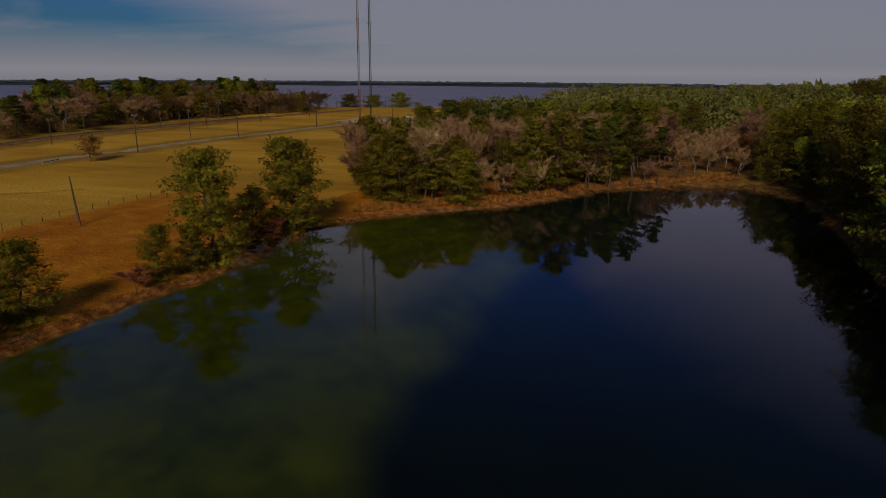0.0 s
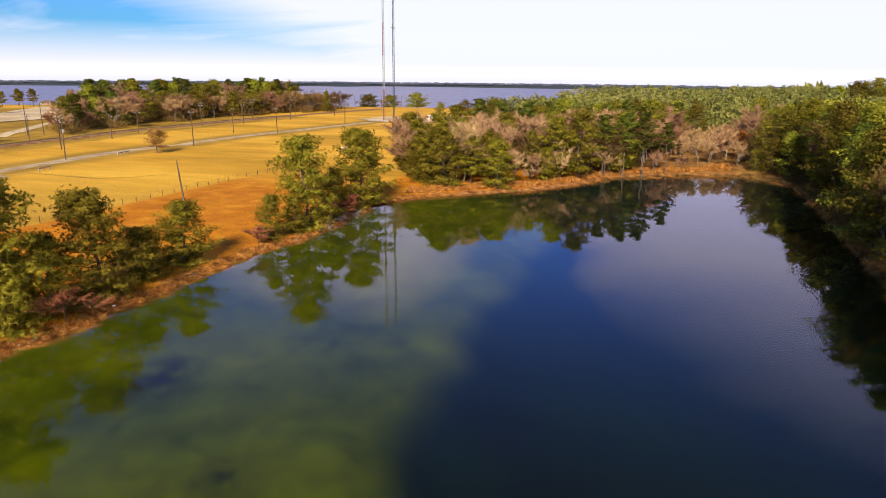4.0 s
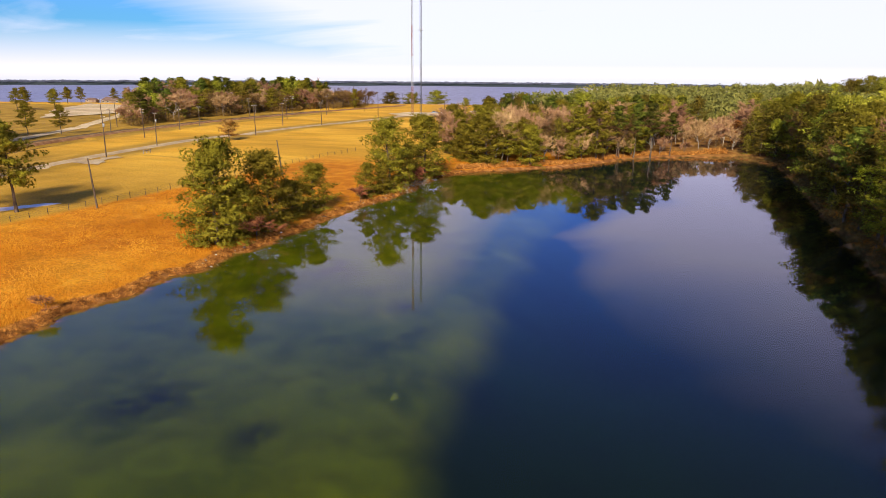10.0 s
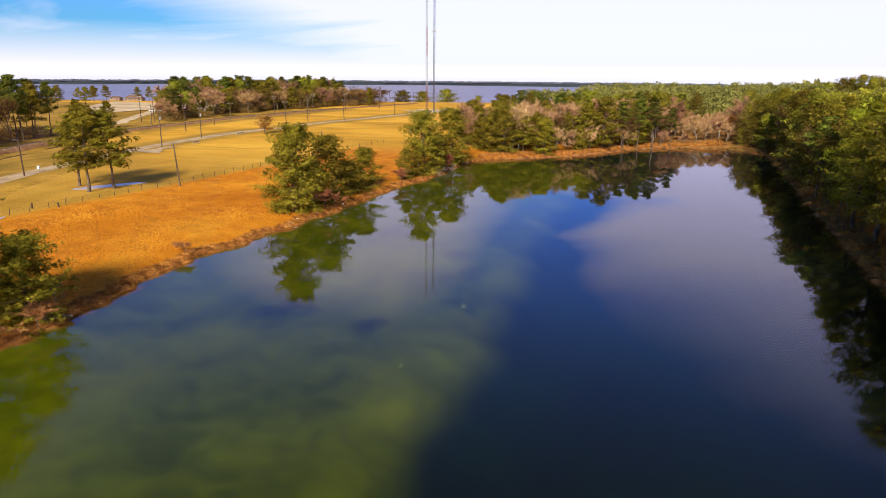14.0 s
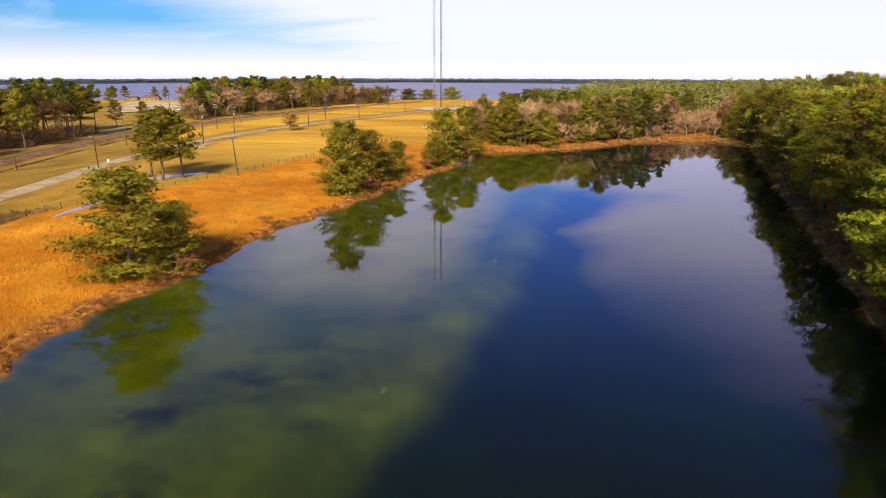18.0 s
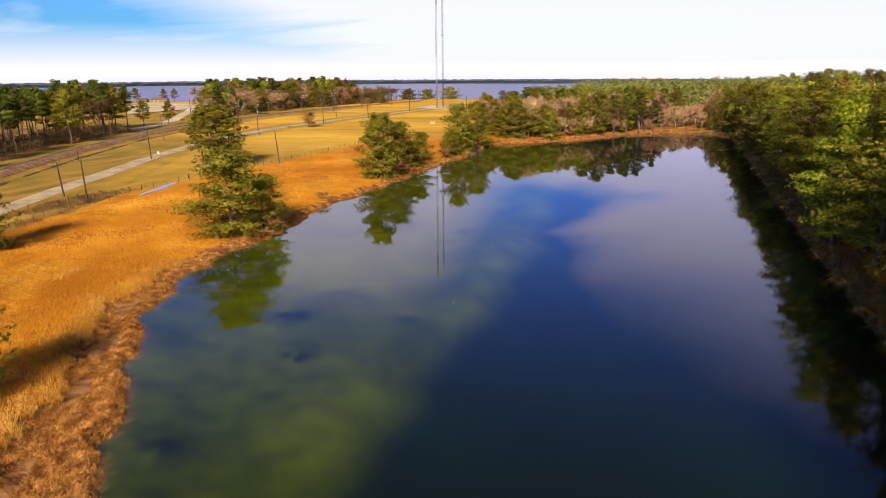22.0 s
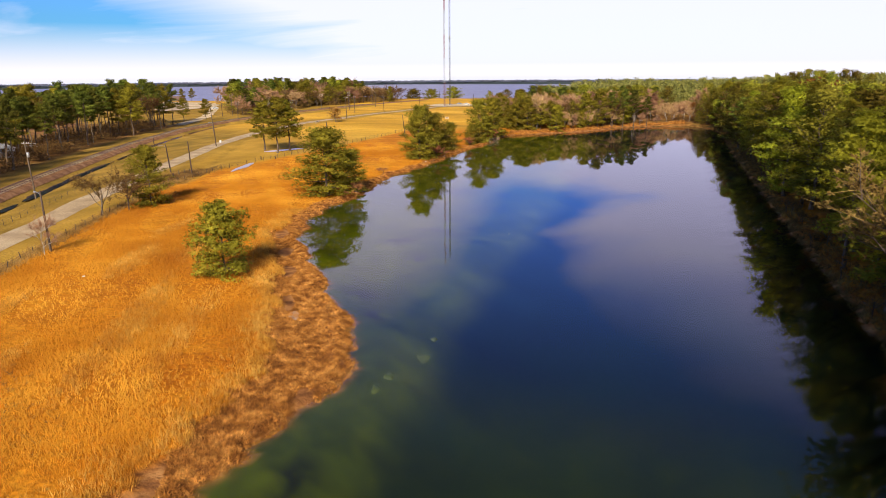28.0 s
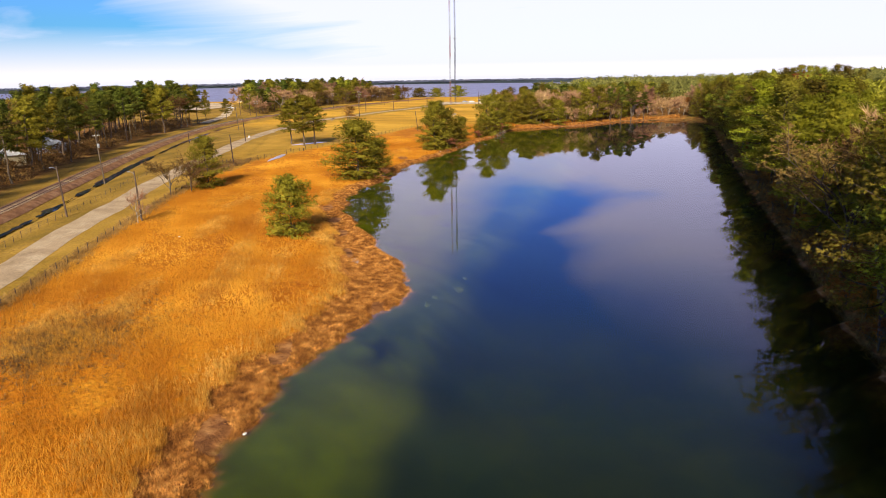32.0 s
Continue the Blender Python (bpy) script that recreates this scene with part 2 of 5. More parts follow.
GREY_WOOD = mat("weathered_wood", [(0.16, 0.13, 0.10), (0.27, 0.23, 0.19), (0.36, 0.32, 0.27)], scale=3, fine=25, bump=0.4, stretch=(1, 1, 0.2), per_object=0.3)
STEEL = mat("galvanised_steel", [(0.30, 0.31, 0.33), (0.40, 0.41, 0.43)], scale=2, fine=12, rough=0.5, metal=0.4)
DARK_STEEL = mat("dark_steel", [(0.05, 0.05, 0.055), (0.10, 0.10, 0.11)], scale=2, fine=12, rough=0.55, metal=0.3)
CABLE = mat("cable", [(0.03, 0.03, 0.03), (0.06, 0.06, 0.06)], scale=2, rough=0.6)
RED_PAINT = mat("faded_red_paint", [(0.20, 0.085, 0.07), (0.27, 0.12, 0.10)], scale=1.5, fine=8, rough=0.6)
WHITE_PAINT = mat("white_paint", [(0.66, 0.65, 0.62), (0.80, 0.79, 0.77)], scale=1.2, fine=9, rough=0.6)
GRASS_BLADE = mat("dry_grass", [(0.41, 0.14, 0.010), (0.60, 0.255, 0.019), (0.82, 0.44, 0.052)], scale=0.05, coords="World", island=0.12, through_light=0.15)
REED = mat("dead_reeds", [(0.20, 0.072, 0.014), (0.42, 0.170, 0.034), (0.70, 0.34, 0.085)], scale=0.9, coords="World", island=0.5, fine=3.0, through_light=0.1)
STRAW = mat("pale_straw", [(0.46, 0.19, 0.024), (0.60, 0.30, 0.045), (0.74, 0.43, 0.09)], scale=0.2, coords="World", island=0.25, fine=1.5, through_light=0.15)
BRUSH = mat("brush", [(0.10, 0.052, 0.016), (0.20, 0.105, 0.03), (0.30, 0.17, 0.05)], scale=0.4, coords="World", island=0.35)
WEED = mat("dry_weeds", [(0.19, 0.10, 0.028), (0.31, 0.17, 0.045), (0.42, 0.25, 0.075)], scale=0.4, coords="World", island=0.3)
ROAD = mat("pale_road", [(0.36, 0.25, 0.14), (0.47, 0.335, 0.195), (0.55, 0.42, 0.26)], scale=0.25, fine=6, bump=0.2, coords="World")
DIRT = mat("pale_sand", [(0.44, 0.31, 0.17), (0.58, 0.43, 0.25), (0.68, 0.53, 0.34)], scale=0.06, fine=1.5, bump=0.2, coords="World")
BALLAST = mat("brown_ballast", [(0.17, 0.075, 0.03), (0.26, 0.12, 0.05), (0.35, 0.19, 0.09)], scale=0.5, fine=7, bump=0.7, bump_scale=9, coords="World")
TIE = mat("railway_tie", [(0.10, 0.06, 0.035), (0.17, 0.11, 0.07), (0.26, 0.18, 0.125)], scale=1.5, fine=9, bump=0.4, per_object=0.45)
RAIL = mat("rusty_rail", [(0.11, 0.055, 0.035), (0.20, 0.11, 0.08)], scale=3, fine=20, rough=0.6, metal=0.5)
ROOF = mat("brown_roof", [(0.15, 0.09, 0.07), (0.22, 0.14, 0.11)], scale=0.8, fine=6, bump=0.3)
FAR_LEAF = mat("far_woods", [(0.095, 0.10, 0.022), (0.16, 0.155, 0.034), (0.23, 0.21, 0.052)], scale=0.04, coords="World", island=0.35)
# the blue-grey of distance haze is put into this leaf colour
HAZED_SHORE_LEAF = mat("hazed_shore_woods", [(0.12, 0.13, 0.19), (0.14, 0.15, 0.21)], scale=0.01, coords="World", island=0.08)


WINDOW = mat("window_glass", [(0.02, 0.025, 0.03), (0.03, 0.035, 0.04)], rough=0.08, spec=0.6)


def water_mat(name, clear, ripple, rough, body):
    """Still water: it reflects by Fresnel and lets the rest through with the tint of the water."""
    m = bpy.data.materials.new(name)
    m.use_nodes = True
    nt = m.node_tree
    nt.nodes.clear()
    N, L = nt.nodes.new, nt.links.new
    out, mx, fr = N("ShaderNodeOutputMaterial"), N("ShaderNodeMixShader"), N("ShaderNodeFresnel")
    fr.inputs[0].default_value = 1.33
    gl = N("ShaderNodeBsdfGlossy")
    gl.inputs["Roughness"].default_value = rough
    gl.inputs[0].default_value = (0.95, 0.90, 1.0, 1)
    geo, no, bp = N("ShaderNodeNewGeometry"), N("ShaderNodeTexNoise"), N("ShaderNodeBump")
    no.inputs["Scale"].default_value, no.inputs["Detail"].default_value = 0.3, 1
    L(geo.outputs["Position"], no.inputs[0])
    bp.inputs["Strength"].default_value, bp.inputs["Distance"].default_value = ripple, 0.05
    L(no.outputs[0], bp.inputs["Height"])
    if ripple:
        L(bp.outputs[0], gl.inputs["Normal"])
        L(bp.outputs[0], fr.inputs["Normal"])
    if clear:
        under = N("ShaderNodeBsdfTransparent")
        under.inputs[0].default_value = body
    else:
        under = N("ShaderNodeBsdfDiffuse")
        under.inputs[0].default_value = body
    L(fr.outputs[0], mx.inputs[0])
    L(under.outputs[0], mx.inputs[1])
    L(gl.outputs[0], mx.inputs[2])
    L(mx.outputs[0], out.inputs[0])
    return m


POND_WATER = water_mat("pond_water", True, 0.0, 0.0, (0.88, 0.93, 0.80, 1))
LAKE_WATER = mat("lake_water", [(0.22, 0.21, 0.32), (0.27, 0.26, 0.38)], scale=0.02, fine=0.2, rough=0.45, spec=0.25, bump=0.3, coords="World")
DITCH_WATER = water_mat("ditch_water", False, 0.02, 0.04, (0.02, 0.03, 0.05, 1))
PUDDLE_WATER = water_mat("puddle_water", False, 0.3, 0.30, (0.46, 0.37, 0.32, 1))


def ground_mat():
    """Dry winter grass, mown pasture, wet shore, leaf litter and pond bed, blended by where each lies."""
    m = bpy.data.materials.new("ground")
    m.use_nodes = True
    nt = m.node_tree
    N, L = nt.nodes.new, nt.links.new
    b = nt.nodes["Principled BSDF"]
    b.inputs["Roughness"].default_value, b.inputs["Specular IOR Level"].default_value = 0.95, 0.1
    geo = N("ShaderNodeNewGeometry")

    def noise_ramp(scale, stops, detail=6, stretch=(1, 1, 1), lo=0.33, hi=0.67, distort=0.0):
        mp, no, r = N("ShaderNodeMapping"), N("ShaderNodeTexNoise"), N("ShaderNodeValToRGB")
        mp.inputs["Scale"].default_value = stretch
        no.inputs["Scale"].default_value, no.inputs["Detail"].default_value, no.inputs["Distortion"].default_value = scale, detail, distort
        L(geo.outputs["Position"], mp.inputs[0])
        L(mp.outputs[0], no.inputs[0])
        e = r.color_ramp.elements
        while len(e) < len(stops):
            e.new(0.5)
        for n, c in enumerate(stops):
            e[n].position, e[n].color = lo + (hi - lo) * n / (len(stops) - 1), (*c, 1)
        L(no.outputs[0], r.inputs[0])
        return r.outputs[0]

    def blend(f, a, c, kind="MIX"):
        x = N("ShaderNodeMixRGB")
        x.blend_type = kind
        if isinstance(f, float):
            x.inputs[0].default_value = f
        else:
            L(f, x.inputs[0])
        L(a, x.inputs[1])
        L(c, x.inputs[2])
        return x.outputs[0]

    def attr(name):
        a = N("ShaderNodeAttribute")
        a.attribute_name = name
        return a.outputs["Fac"]

    grain = noise_ramp(2.6, [(0.78, 0.78, 0.78), (1.0, 1.0, 1.0), (1.14, 1.14, 1.14)], 4)
    rough_grass = blend(0.35, noise_ramp(0.035, [(0.42, 0.122, 0.007), (0.55, 0.19, 0.011), (0.67, 0.30, 0.024)]), noise_ramp(0.33, [(0.26, 0.082, 0.007), (0.51, 0.178, 0.012), (0.74, 0.35, 0.030)], 7))
    mown = blend(0.22, noise_ramp(0.025, [(0.42, 0.22, 0.02), (0.66, 0.345, 0.035), (0.80, 0.46, 0.06)], 6, (0.5, 1.3, 1)), noise_ramp(0.16, [(0.24, 0.14, 0.015), (0.62, 0.325, 0.035), (0.84, 0.50, 0.08)], 7, (0.3, 1.2, 1)))
    verge = noise_ramp(0.12, [(0.15, 0.105, 0.02), (0.27, 0.165, 0.03), (0.40, 0.24, 0.05)], 7, (1.4, 0.5, 1))
    litter = noise_ramp(0.22, [(0.13, 0.055, 0.018), (0.25, 0.115, 0.03), (0.36, 0.20, 0.055)], 7)
    shore = noise_ramp(0.7, [(0.13, 0.05, 0.018), (0.27, 0.11, 0.035), (0.42, 0.20, 0.07)], 7)
    algae = noise_ramp(0.06, [(0.017, 0.027, 0.0005), (0.041, 0.057, 0.0005), (0.066, 0.083, 0.0006), (0.098, 0.112, 0.001)], 8, lo=0.30, hi=0.70)
    algae = blend(0.35, algae, noise_ramp(0.3, [(0.012, 0.019, 0.0005), (0.047, 0.063, 0.0005), (0.090, 0.107, 0.001)], 8, distort=0.8))
    # dark cracks between rounded mats, and beds of dark weed
    warp, cells, crack = N("ShaderNodeTexNoise"), N("ShaderNodeTexVoronoi"), N("ShaderNodeMapRange")
    warp.inputs["Scale"].default_value, warp.inputs["Detail"].default_value = 0.25, 4
    L(geo.outputs["Position"], warp.inputs[0])
    shift = N("ShaderNodeVectorMath")
    shift.operation = "MULTIPLY_ADD"
    shift.inputs[1].default_value = (9, 9, 0)
    L(warp.outputs["Color"], shift.inputs[0])
    L(geo.outputs["Position"], shift.inputs[2])
    cells.feature = "DISTANCE_TO_EDGE"
    cells.inputs["Scale"].default_value = 0.10
    L(shift.outputs[0], cells.inputs["Vector"])
    crack.inputs[1].default_value, crack.inputs[2].default_value, crack.inputs[3].default_value, crack.inputs[4].default_value = 0.0, 0.2, 0.80, 1.0
    L(cells.outputs["Distance"], crack.inputs[0])
    algae = blend(1.0, algae, crack.outputs[0], "MULTIPLY")
    weed = N("ShaderNodeMath")
    weed.operation = "MULTIPLY"
    L(attr("weed"), weed.inputs[0])
    L(noise_ramp(0.45, [(0, 0, 0), (1, 1, 1)], 7, lo=0.36, hi=0.58, distort=0.6), weed.inputs[1])
    algae = blend(weed.outputs[0], algae, noise_ramp(0.5, [(0.004, 0.006, 0.003), (0.010, 0.013, 0.004)], 4))
    deep = noise_ramp(0.05, [(0.001, 0.005, 0.006), (0.002, 0.011, 0.007)], 4)
    c = blend(attr("mown"), rough_grass, mown)
    c = blend(attr("verge"), c, verge)
    c = blend(attr("litter"), c, litter)
    c = blend(1.0, c, grain, "MULTIPLY")
    c = blend(attr("shore"), c, shore)
    c = blend(attr("bed"), c, algae)
    c = blend(attr("deep"), c, deep)
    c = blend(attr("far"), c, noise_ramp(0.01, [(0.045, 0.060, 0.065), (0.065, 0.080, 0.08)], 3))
    L(c, b.inputs["Base Color"])
    bp, n3 = N("ShaderNodeBump"), N("ShaderNodeTexNoise")
    n3.inputs["Scale"].default_value, n3.inputs["Detail"].default_value = 1.6, 6
    L(geo.outputs["Position"], n3.inputs[0])
    calm = N("ShaderNodeMapRange")
    calm.inputs[3].default_value, calm.inputs[4].default_value = 0.7, 0.05
    L(attr("bed"), calm.inputs[0])
    L(calm.outputs[0], bp.inputs["Strength"])
    bp.inputs["Distance"].default_value = 0.35
    L(n3.outputs[0], bp.inputs["Height"])
    L(bp.outputs[0], b.inputs["Normal"])
    return m


# ---------------------------------------------------------------- plan of the land
# west bank of the pond, x by y, and east bank
WEST_Y = [-260, -200, -160, -146, -136, -120, -113, -106, -98, -90, -75, -59, -49, -34, -12, 10, 30, 58, 76, 99, 108, 120, 129, 143, 157, 165, 173, 174]
WEST_X = [-16, -22, -23.7, -26.6, -26.5, -23.9, -25.6, -29.4, -35.6, -40.9, -51.9, -57.6, -59, -57.5, -61, -58.5, -57, -56, -52.5, -53.6, -51, -39, -27, -17, -9, 2.4, 19.5, 20]
EAST_Y = [-260, -120, -60, 0, 50, 100, 136, 156, 165, 172, 174]
EAST_X = [22, 23.5, 25.3, 27.5, 29.6, 32, 34, 34, 30, 23, 20]
ROAD_Y = [-190, -140, -123, -107, -82, -57, -24, 5, 38, 78, 110, 140, 172, 215, 270, 312, 345]
ROAD_X = [-47, -70, -78, -86.5, -97, -108.5, -121, -132, -144, -155, -160.5, -163, -161.5, -157, -147, -140.5, -136]
RAIL_Y = [-230, -150, -95, -68, -27, 35, 90, 125, 165, 205, 260, 330, 420]
RAIL_X = [-52, -86, -112, -126, -147, -176, -197, -205.5, -210.5, -212, -210, -202, -184]
FENCE_Y = [-190, -135, -98, -73, -38, -15, 10, 40, 80, 115, 140]
FENCE_X = [-43, -66, -81.6, -91.7, -104, -107, -104, -101, -98, -96.5, -92]


# landward width of the matted reed belt on the west bank
BELT_Y = [-200, -147, -138, -132, -124, -116, -110, -104, -98, -92, -80, -71, -60, -40, 0, 130]
BELT_W = [4.4, 4.5, 4.4, 4.6, 6.3, 8.4, 9.6, 8.6, 7.4, 6.4, 5.8, 4.2, 3.0, 2.4, 1.8, 1.8]


def belt(y):
    return np.interp(y, BELT_Y, BELT_W) + 0.35 * np.sin(1.1 * y) + 0.25 * np.sin(2.7 * y + 1.0)


# beds of dark weed on the shelf: x, y and half widths
WEED_BEDS = [(-32.1, -95.7, 2.6, 2.2), (-27.4, -102.3, 2.6, 2.0), (-31.3, -77.8, 2.4, 3.4), (-28.2, -21, 1.8, 2.6), (-42.3, 22, 3.0, 6.0), (-33.7, -59.2, 4.0, 2.5), (-36.8, -66.9, 4.5, 3.0),
             (-28.2, 10.3, 2.0, 2.5), (-39.9, -19.3, 5.0, 4.0), (-24.0, 2.0, 1.6, 2.0), (-21.5, -133, 1.6, 4.0)]


def curve_x(y, ys, xs):
    return np.interp(y, ys, xs)


def wiggle(y, k):
    return 0.55 * np.sin(0.83 * y + k) * np.sin(0.29 * y + 2 * k) + 0.45 * np.sin(0.47 * y + 2 * k) + 0.22 * np.sin(1.9 * y + 3 * k) * np.sin(0.37 * y) + 0.16 * np.sin(3.7 * y + k) * np.sin(0.9 * y)


def pond_inside(x, y):
    """Metres from the west bank and from the east bank, above zero on the water's side."""
    slope = np.where(y > 108, 0.62, 0.93)
    return (x - curve_x(y, WEST_Y, WEST_X) - wiggle(y, 0.7)) * slope, (curve_x(y, EAST_Y, EAST_X) + wiggle(y, 2.1) - x) * np.where(y > 150, 0.6, 1.0)


def smooth(a, lo, hi):
    t = np.clip((a - lo) / (hi - lo), 0, 1)
    return t * t * (3 - 2 * t)


def lumps(x, y):
    return 0.5 * np.sin(x * 0.11 + 1.3 * np.sin(y * 0.05)) * np.sin(y * 0.09 + 0.7) + 0.25 * np.sin(x * 0.31 + y * 0.17) * np.sin(y * 0.27 - x * 0.1)


def lake_side(x, y):
    """Metres past the near shore of the big lake."""
    line = np.interp(x, [-3000, -700, -404, -240, -100, 40, 200, 700, 4000], [250, 330, 425, 492, 545, 620, 900, 1700, 2600])
    return y - line + 6 * np.sin(x * 0.03)


def land(x, y):
    """Height of the ground, and how much of each surface lies there."""
    x, y = np.asarray(x, float), np.asarray(y, float)
    w, e = pond_inside(x, y)
    inside = np.where((y < 174.5) & (y > -259), np.minimum(w, e), -np.abs(y - 174) - 1)
    out = -inside
    far_r = np.hypot(x, y + 150)
    z = 0.10 + 0.45 * smooth(out, 0, 1.2) + 0.55 * smooth(out, 1, 14) + 0.16 * lumps(x, y) * smooth(out, 2, 12)
    z = z + 0.7 * smooth(out, 0.3, 5) * (x > 15) * (y < 185)
    # ditch between road and railway, low railway bank
    rail = x - curve_x(y, RAIL_Y, RAIL_X)
    slant = 0.90
    z = z - 1.35 * np.exp(-(((rail - 6.6) * slant / 2.2) ** 2)) * (y < 140) + 0.35 * np.exp(-((rail * slant / 3.2) ** 2))
    # pond bed: shelf of algae on the west, then the drop
    shelf_edge = -18 + 1.6 * np.sin(y * 0.045 + 2.6) + 0.7 * np.sin(y * 0.21) + 0.4 * np.sin(y * 0.53)
    shelf_edge = np.where(y > 105, shelf_edge - (y - 105) * 0.5, shelf_edge)
    dp = smooth(x - shelf_edge, -6, 9)
    zb = -0.12 - 0.9 * smooth(inside, 0, 9) - 4.5 * dp * smooth(inside, 0, 8)
    z = np.where(inside > 0, zb, z)
    near = 1 - smooth(far_r, 1585, 1600)
    z = z - 4.0 * smooth(lake_side(x, y), -60, -5) * near
    lake = smooth(lake_side(x, y), 0, 25) * near
    z = np.where(lake > 0, z * (1 - lake) - 7.0 * lake, z)
    # past the far shore a low rise, then the land falls away
    z = z + 1.2 * smooth(far_r, 1595, 1640) - 0.018 * np.maximum(far_r - 1640, 0)
    fence = x - curve_x(y, FENCE_Y, FENCE_X)
    road = np.abs(x - curve_x(y, ROAD_Y, ROAD_X))
    mown = np.maximum(smooth(-fence, -1.5, 1.5), smooth(y, 105, 135) * (x < -60)) * (out > 0)
    verge = np.maximum(smooth(road, 13, 5) * 0.7, smooth(-rail, -16, -9) * 0.75) * (x < -40) * (y < 330)
    lane = x - curve_x(y, ROAD_Y, ROAD_X)
    verge = np.maximum(verge, 0.85 * smooth(-rail, -40, -30) * smooth(-lane, -1, 1) * (1 - smooth(y, 70, 130)) * (x < -40))
    verge = np.maximum(verge, 0.5 * mown * (1 - smooth(y, 45, 120)) * (x < -40) * (rail > 0))
    # shallow drain slanting through the pasture beside the lane
    drain = np.abs(x - np.interp(y, [-40, -27, 7, 67, 80], [-101, -105, -121, -148, -153])) * 0.9
    in_drain = np.exp(-((drain / 0.9) ** 2)) * (y > -36) * (y < 76)
    z = z - 0.35 * in_drain
    verge = np.maximum(verge, 0.9 * in_drain)
    furrow = np.abs(y - np.interp(x, [-152, -139, -127.5, -121, -116.5], [106.8, 105.7, 104.8, 109.3, 116])) * 0.9
    in_furrow = np.exp(-((furrow / 0.8) ** 2)) * (x > -152) * (x < -116)
    z = z - 0.3 * in_furrow
    verge = np.maximum(verge, 0.8 * in_furrow)
    litter = np.maximum(smooth(out, 3, 9) * (x > 15), smooth(y, 150, 165) * smooth(x, -70, -45))
    litter = np.maximum(litter, smooth(-(x - curve_x(y, RAIL_Y, RAIL_X)), 10, 15) * (y < 118) * (y > -200) * (x > -300))
    shore_band = np.where(x > 10, 1.0, belt(y) * 0.93)
    shore = smooth(shore_band - out, -0.3, 0.7)
    # the reeds lie flat and wet, a step below the meadow
    z = z - 0.35 * shore * smooth(out, 0.8, 2.0) * (x < 10) * (y < -60)
    bed = smooth(inside, 0.1, 0.8)
    deep = smooth(x - shelf_edge, -2, 3.0) * bed
    deep = deep * (1 - 0.20 * smooth(-y, 100, 122))
    deep = np.maximum(deep, bed * smooth(y, 100, 135))
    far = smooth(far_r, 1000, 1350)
    weed = np.zeros_like(x)
    for wx, wy, wa, wb in WEED_BEDS:
        weed = np.maximum(weed, np.exp(-(((x - wx) / wa) ** 2 + ((y - wy) / wb) ** 2)))
    return z, {"mown": mown, "verge": verge, "litter": litter, "shore": shore, "bed": bed, "deep": deep, "far": far, "weed": weed}


def height(x, y):
    return float(land(np.array([x]), np.array([y]))[0][0])


# ---------------------------------------------------------------- builders
def mesh_np(name, verts, faces, material=None, smooth_shade=False, normals=None):
    me = bpy.data.meshes.new(name)
    verts = np.asarray(verts, np.float32)
    faces = np.asarray(faces, np.int32)
    k = faces.shape[1]
    me.vertices.add(len(verts))
    me.vertices.foreach_set("co", verts.ravel())
    me.loops.add(faces.size)
    me.loops.foreach_set("vertex_index", faces.ravel())
    me.polygons.add(len(faces))
    me.polygons.foreach_set("loop_start", np.arange(0, faces.size, k, dtype=np.int32))
    if smooth_shade:
        me.polygons.foreach_set("use_smooth", np.ones(len(faces), bool))
    me.update(calc_edges=True)
    if normals is not None:
        a = me.attributes.new("custom_normal", "FLOAT_VECTOR", "POINT")
        a.data.foreach_set("vector", np.asarray(normals, np.float32).ravel())
    if material:
        me.materials.append(material)
    return me


def mesh_bm(name, bm, material=None):
    me = bpy.data.meshes.new(name)
    bm.to_mesh(me)
    bm.free()
    if material:
        me.materials.append(material)
    return me


def part(name, me, parent, label="", at=None):
    """Links a mesh as one object under a thing or part."""
    ob = new(name, me)
    ob.parent = parent
    if at is not None:
        ob.matrix_basis = at
    if label:
        tagged(ob, label)
    return ob


def box_bm(bm, sx, sy, sz, at=(0, 0, 0), bevel=0.0, turn=None):
    r = bmesh.ops.create_cube(bm, size=1.0)
    vs = r["verts"]
    for v in vs:
        v.co = Vector((v.co.x * sx, v.co.y * sy, v.co.z * sz))
    if bevel:
        es = list({e for v in vs for e in v.link_edges})
        vs = list({v for f in bmesh.ops.bevel(bm, geom=es, offset=bevel, segments=1, affect="EDGES")["faces"] for v in f.verts} | {v for v in vs if v.is_valid})
    for v in vs:
        v.co = (turn @ v.co if turn else v.co) + Vector(at)


def box_mesh(name, sx, sy, sz, material, at=(0, 0, 0), bevel=0.0):
    bm = bmesh.new()
    box_bm(bm, sx, sy, sz, at, bevel)
    return mesh_bm(name, bm, material)


def tube_np(points, radii, sides=6):
    """Verts and quads of a tapered tube along points."""
    pts = np.asarray(points, float)
    n = len(pts)
    tan = np.gradient(pts, axis=0)
    tan /= np.linalg.norm(tan, axis=1)[:, None] + 1e-9
    ref = np.where(np.abs(tan[:, 2:3]) > 0.9, np.array([[1.0, 0, 0]]), np.array([[0, 0, 1.0]]))
    u = np.cross(tan, ref)
    u /= np.linalg.norm(u, axis=1)[:, None] + 1e-9
    v = np.cross(tan, u)
    a = np.linspace(0, 2 * np.pi, sides, endpoint=False)
    r = np.asarray(radii, float)[:, None, None]
    ring = pts[:, None] + r * (np.cos(a)[None, :, None] * u[:, None] + np.sin(a)[None, :, None] * v[:, None])
    idx = np.arange(n * sides).reshape(n, sides)
    q = np.stack([idx[:-1], np.roll(idx[:-1], -1, 1), np.roll(idx[1:], -1, 1), idx[1:]], -1).reshape(-1, 4)
    return ring.reshape(-1, 3), q


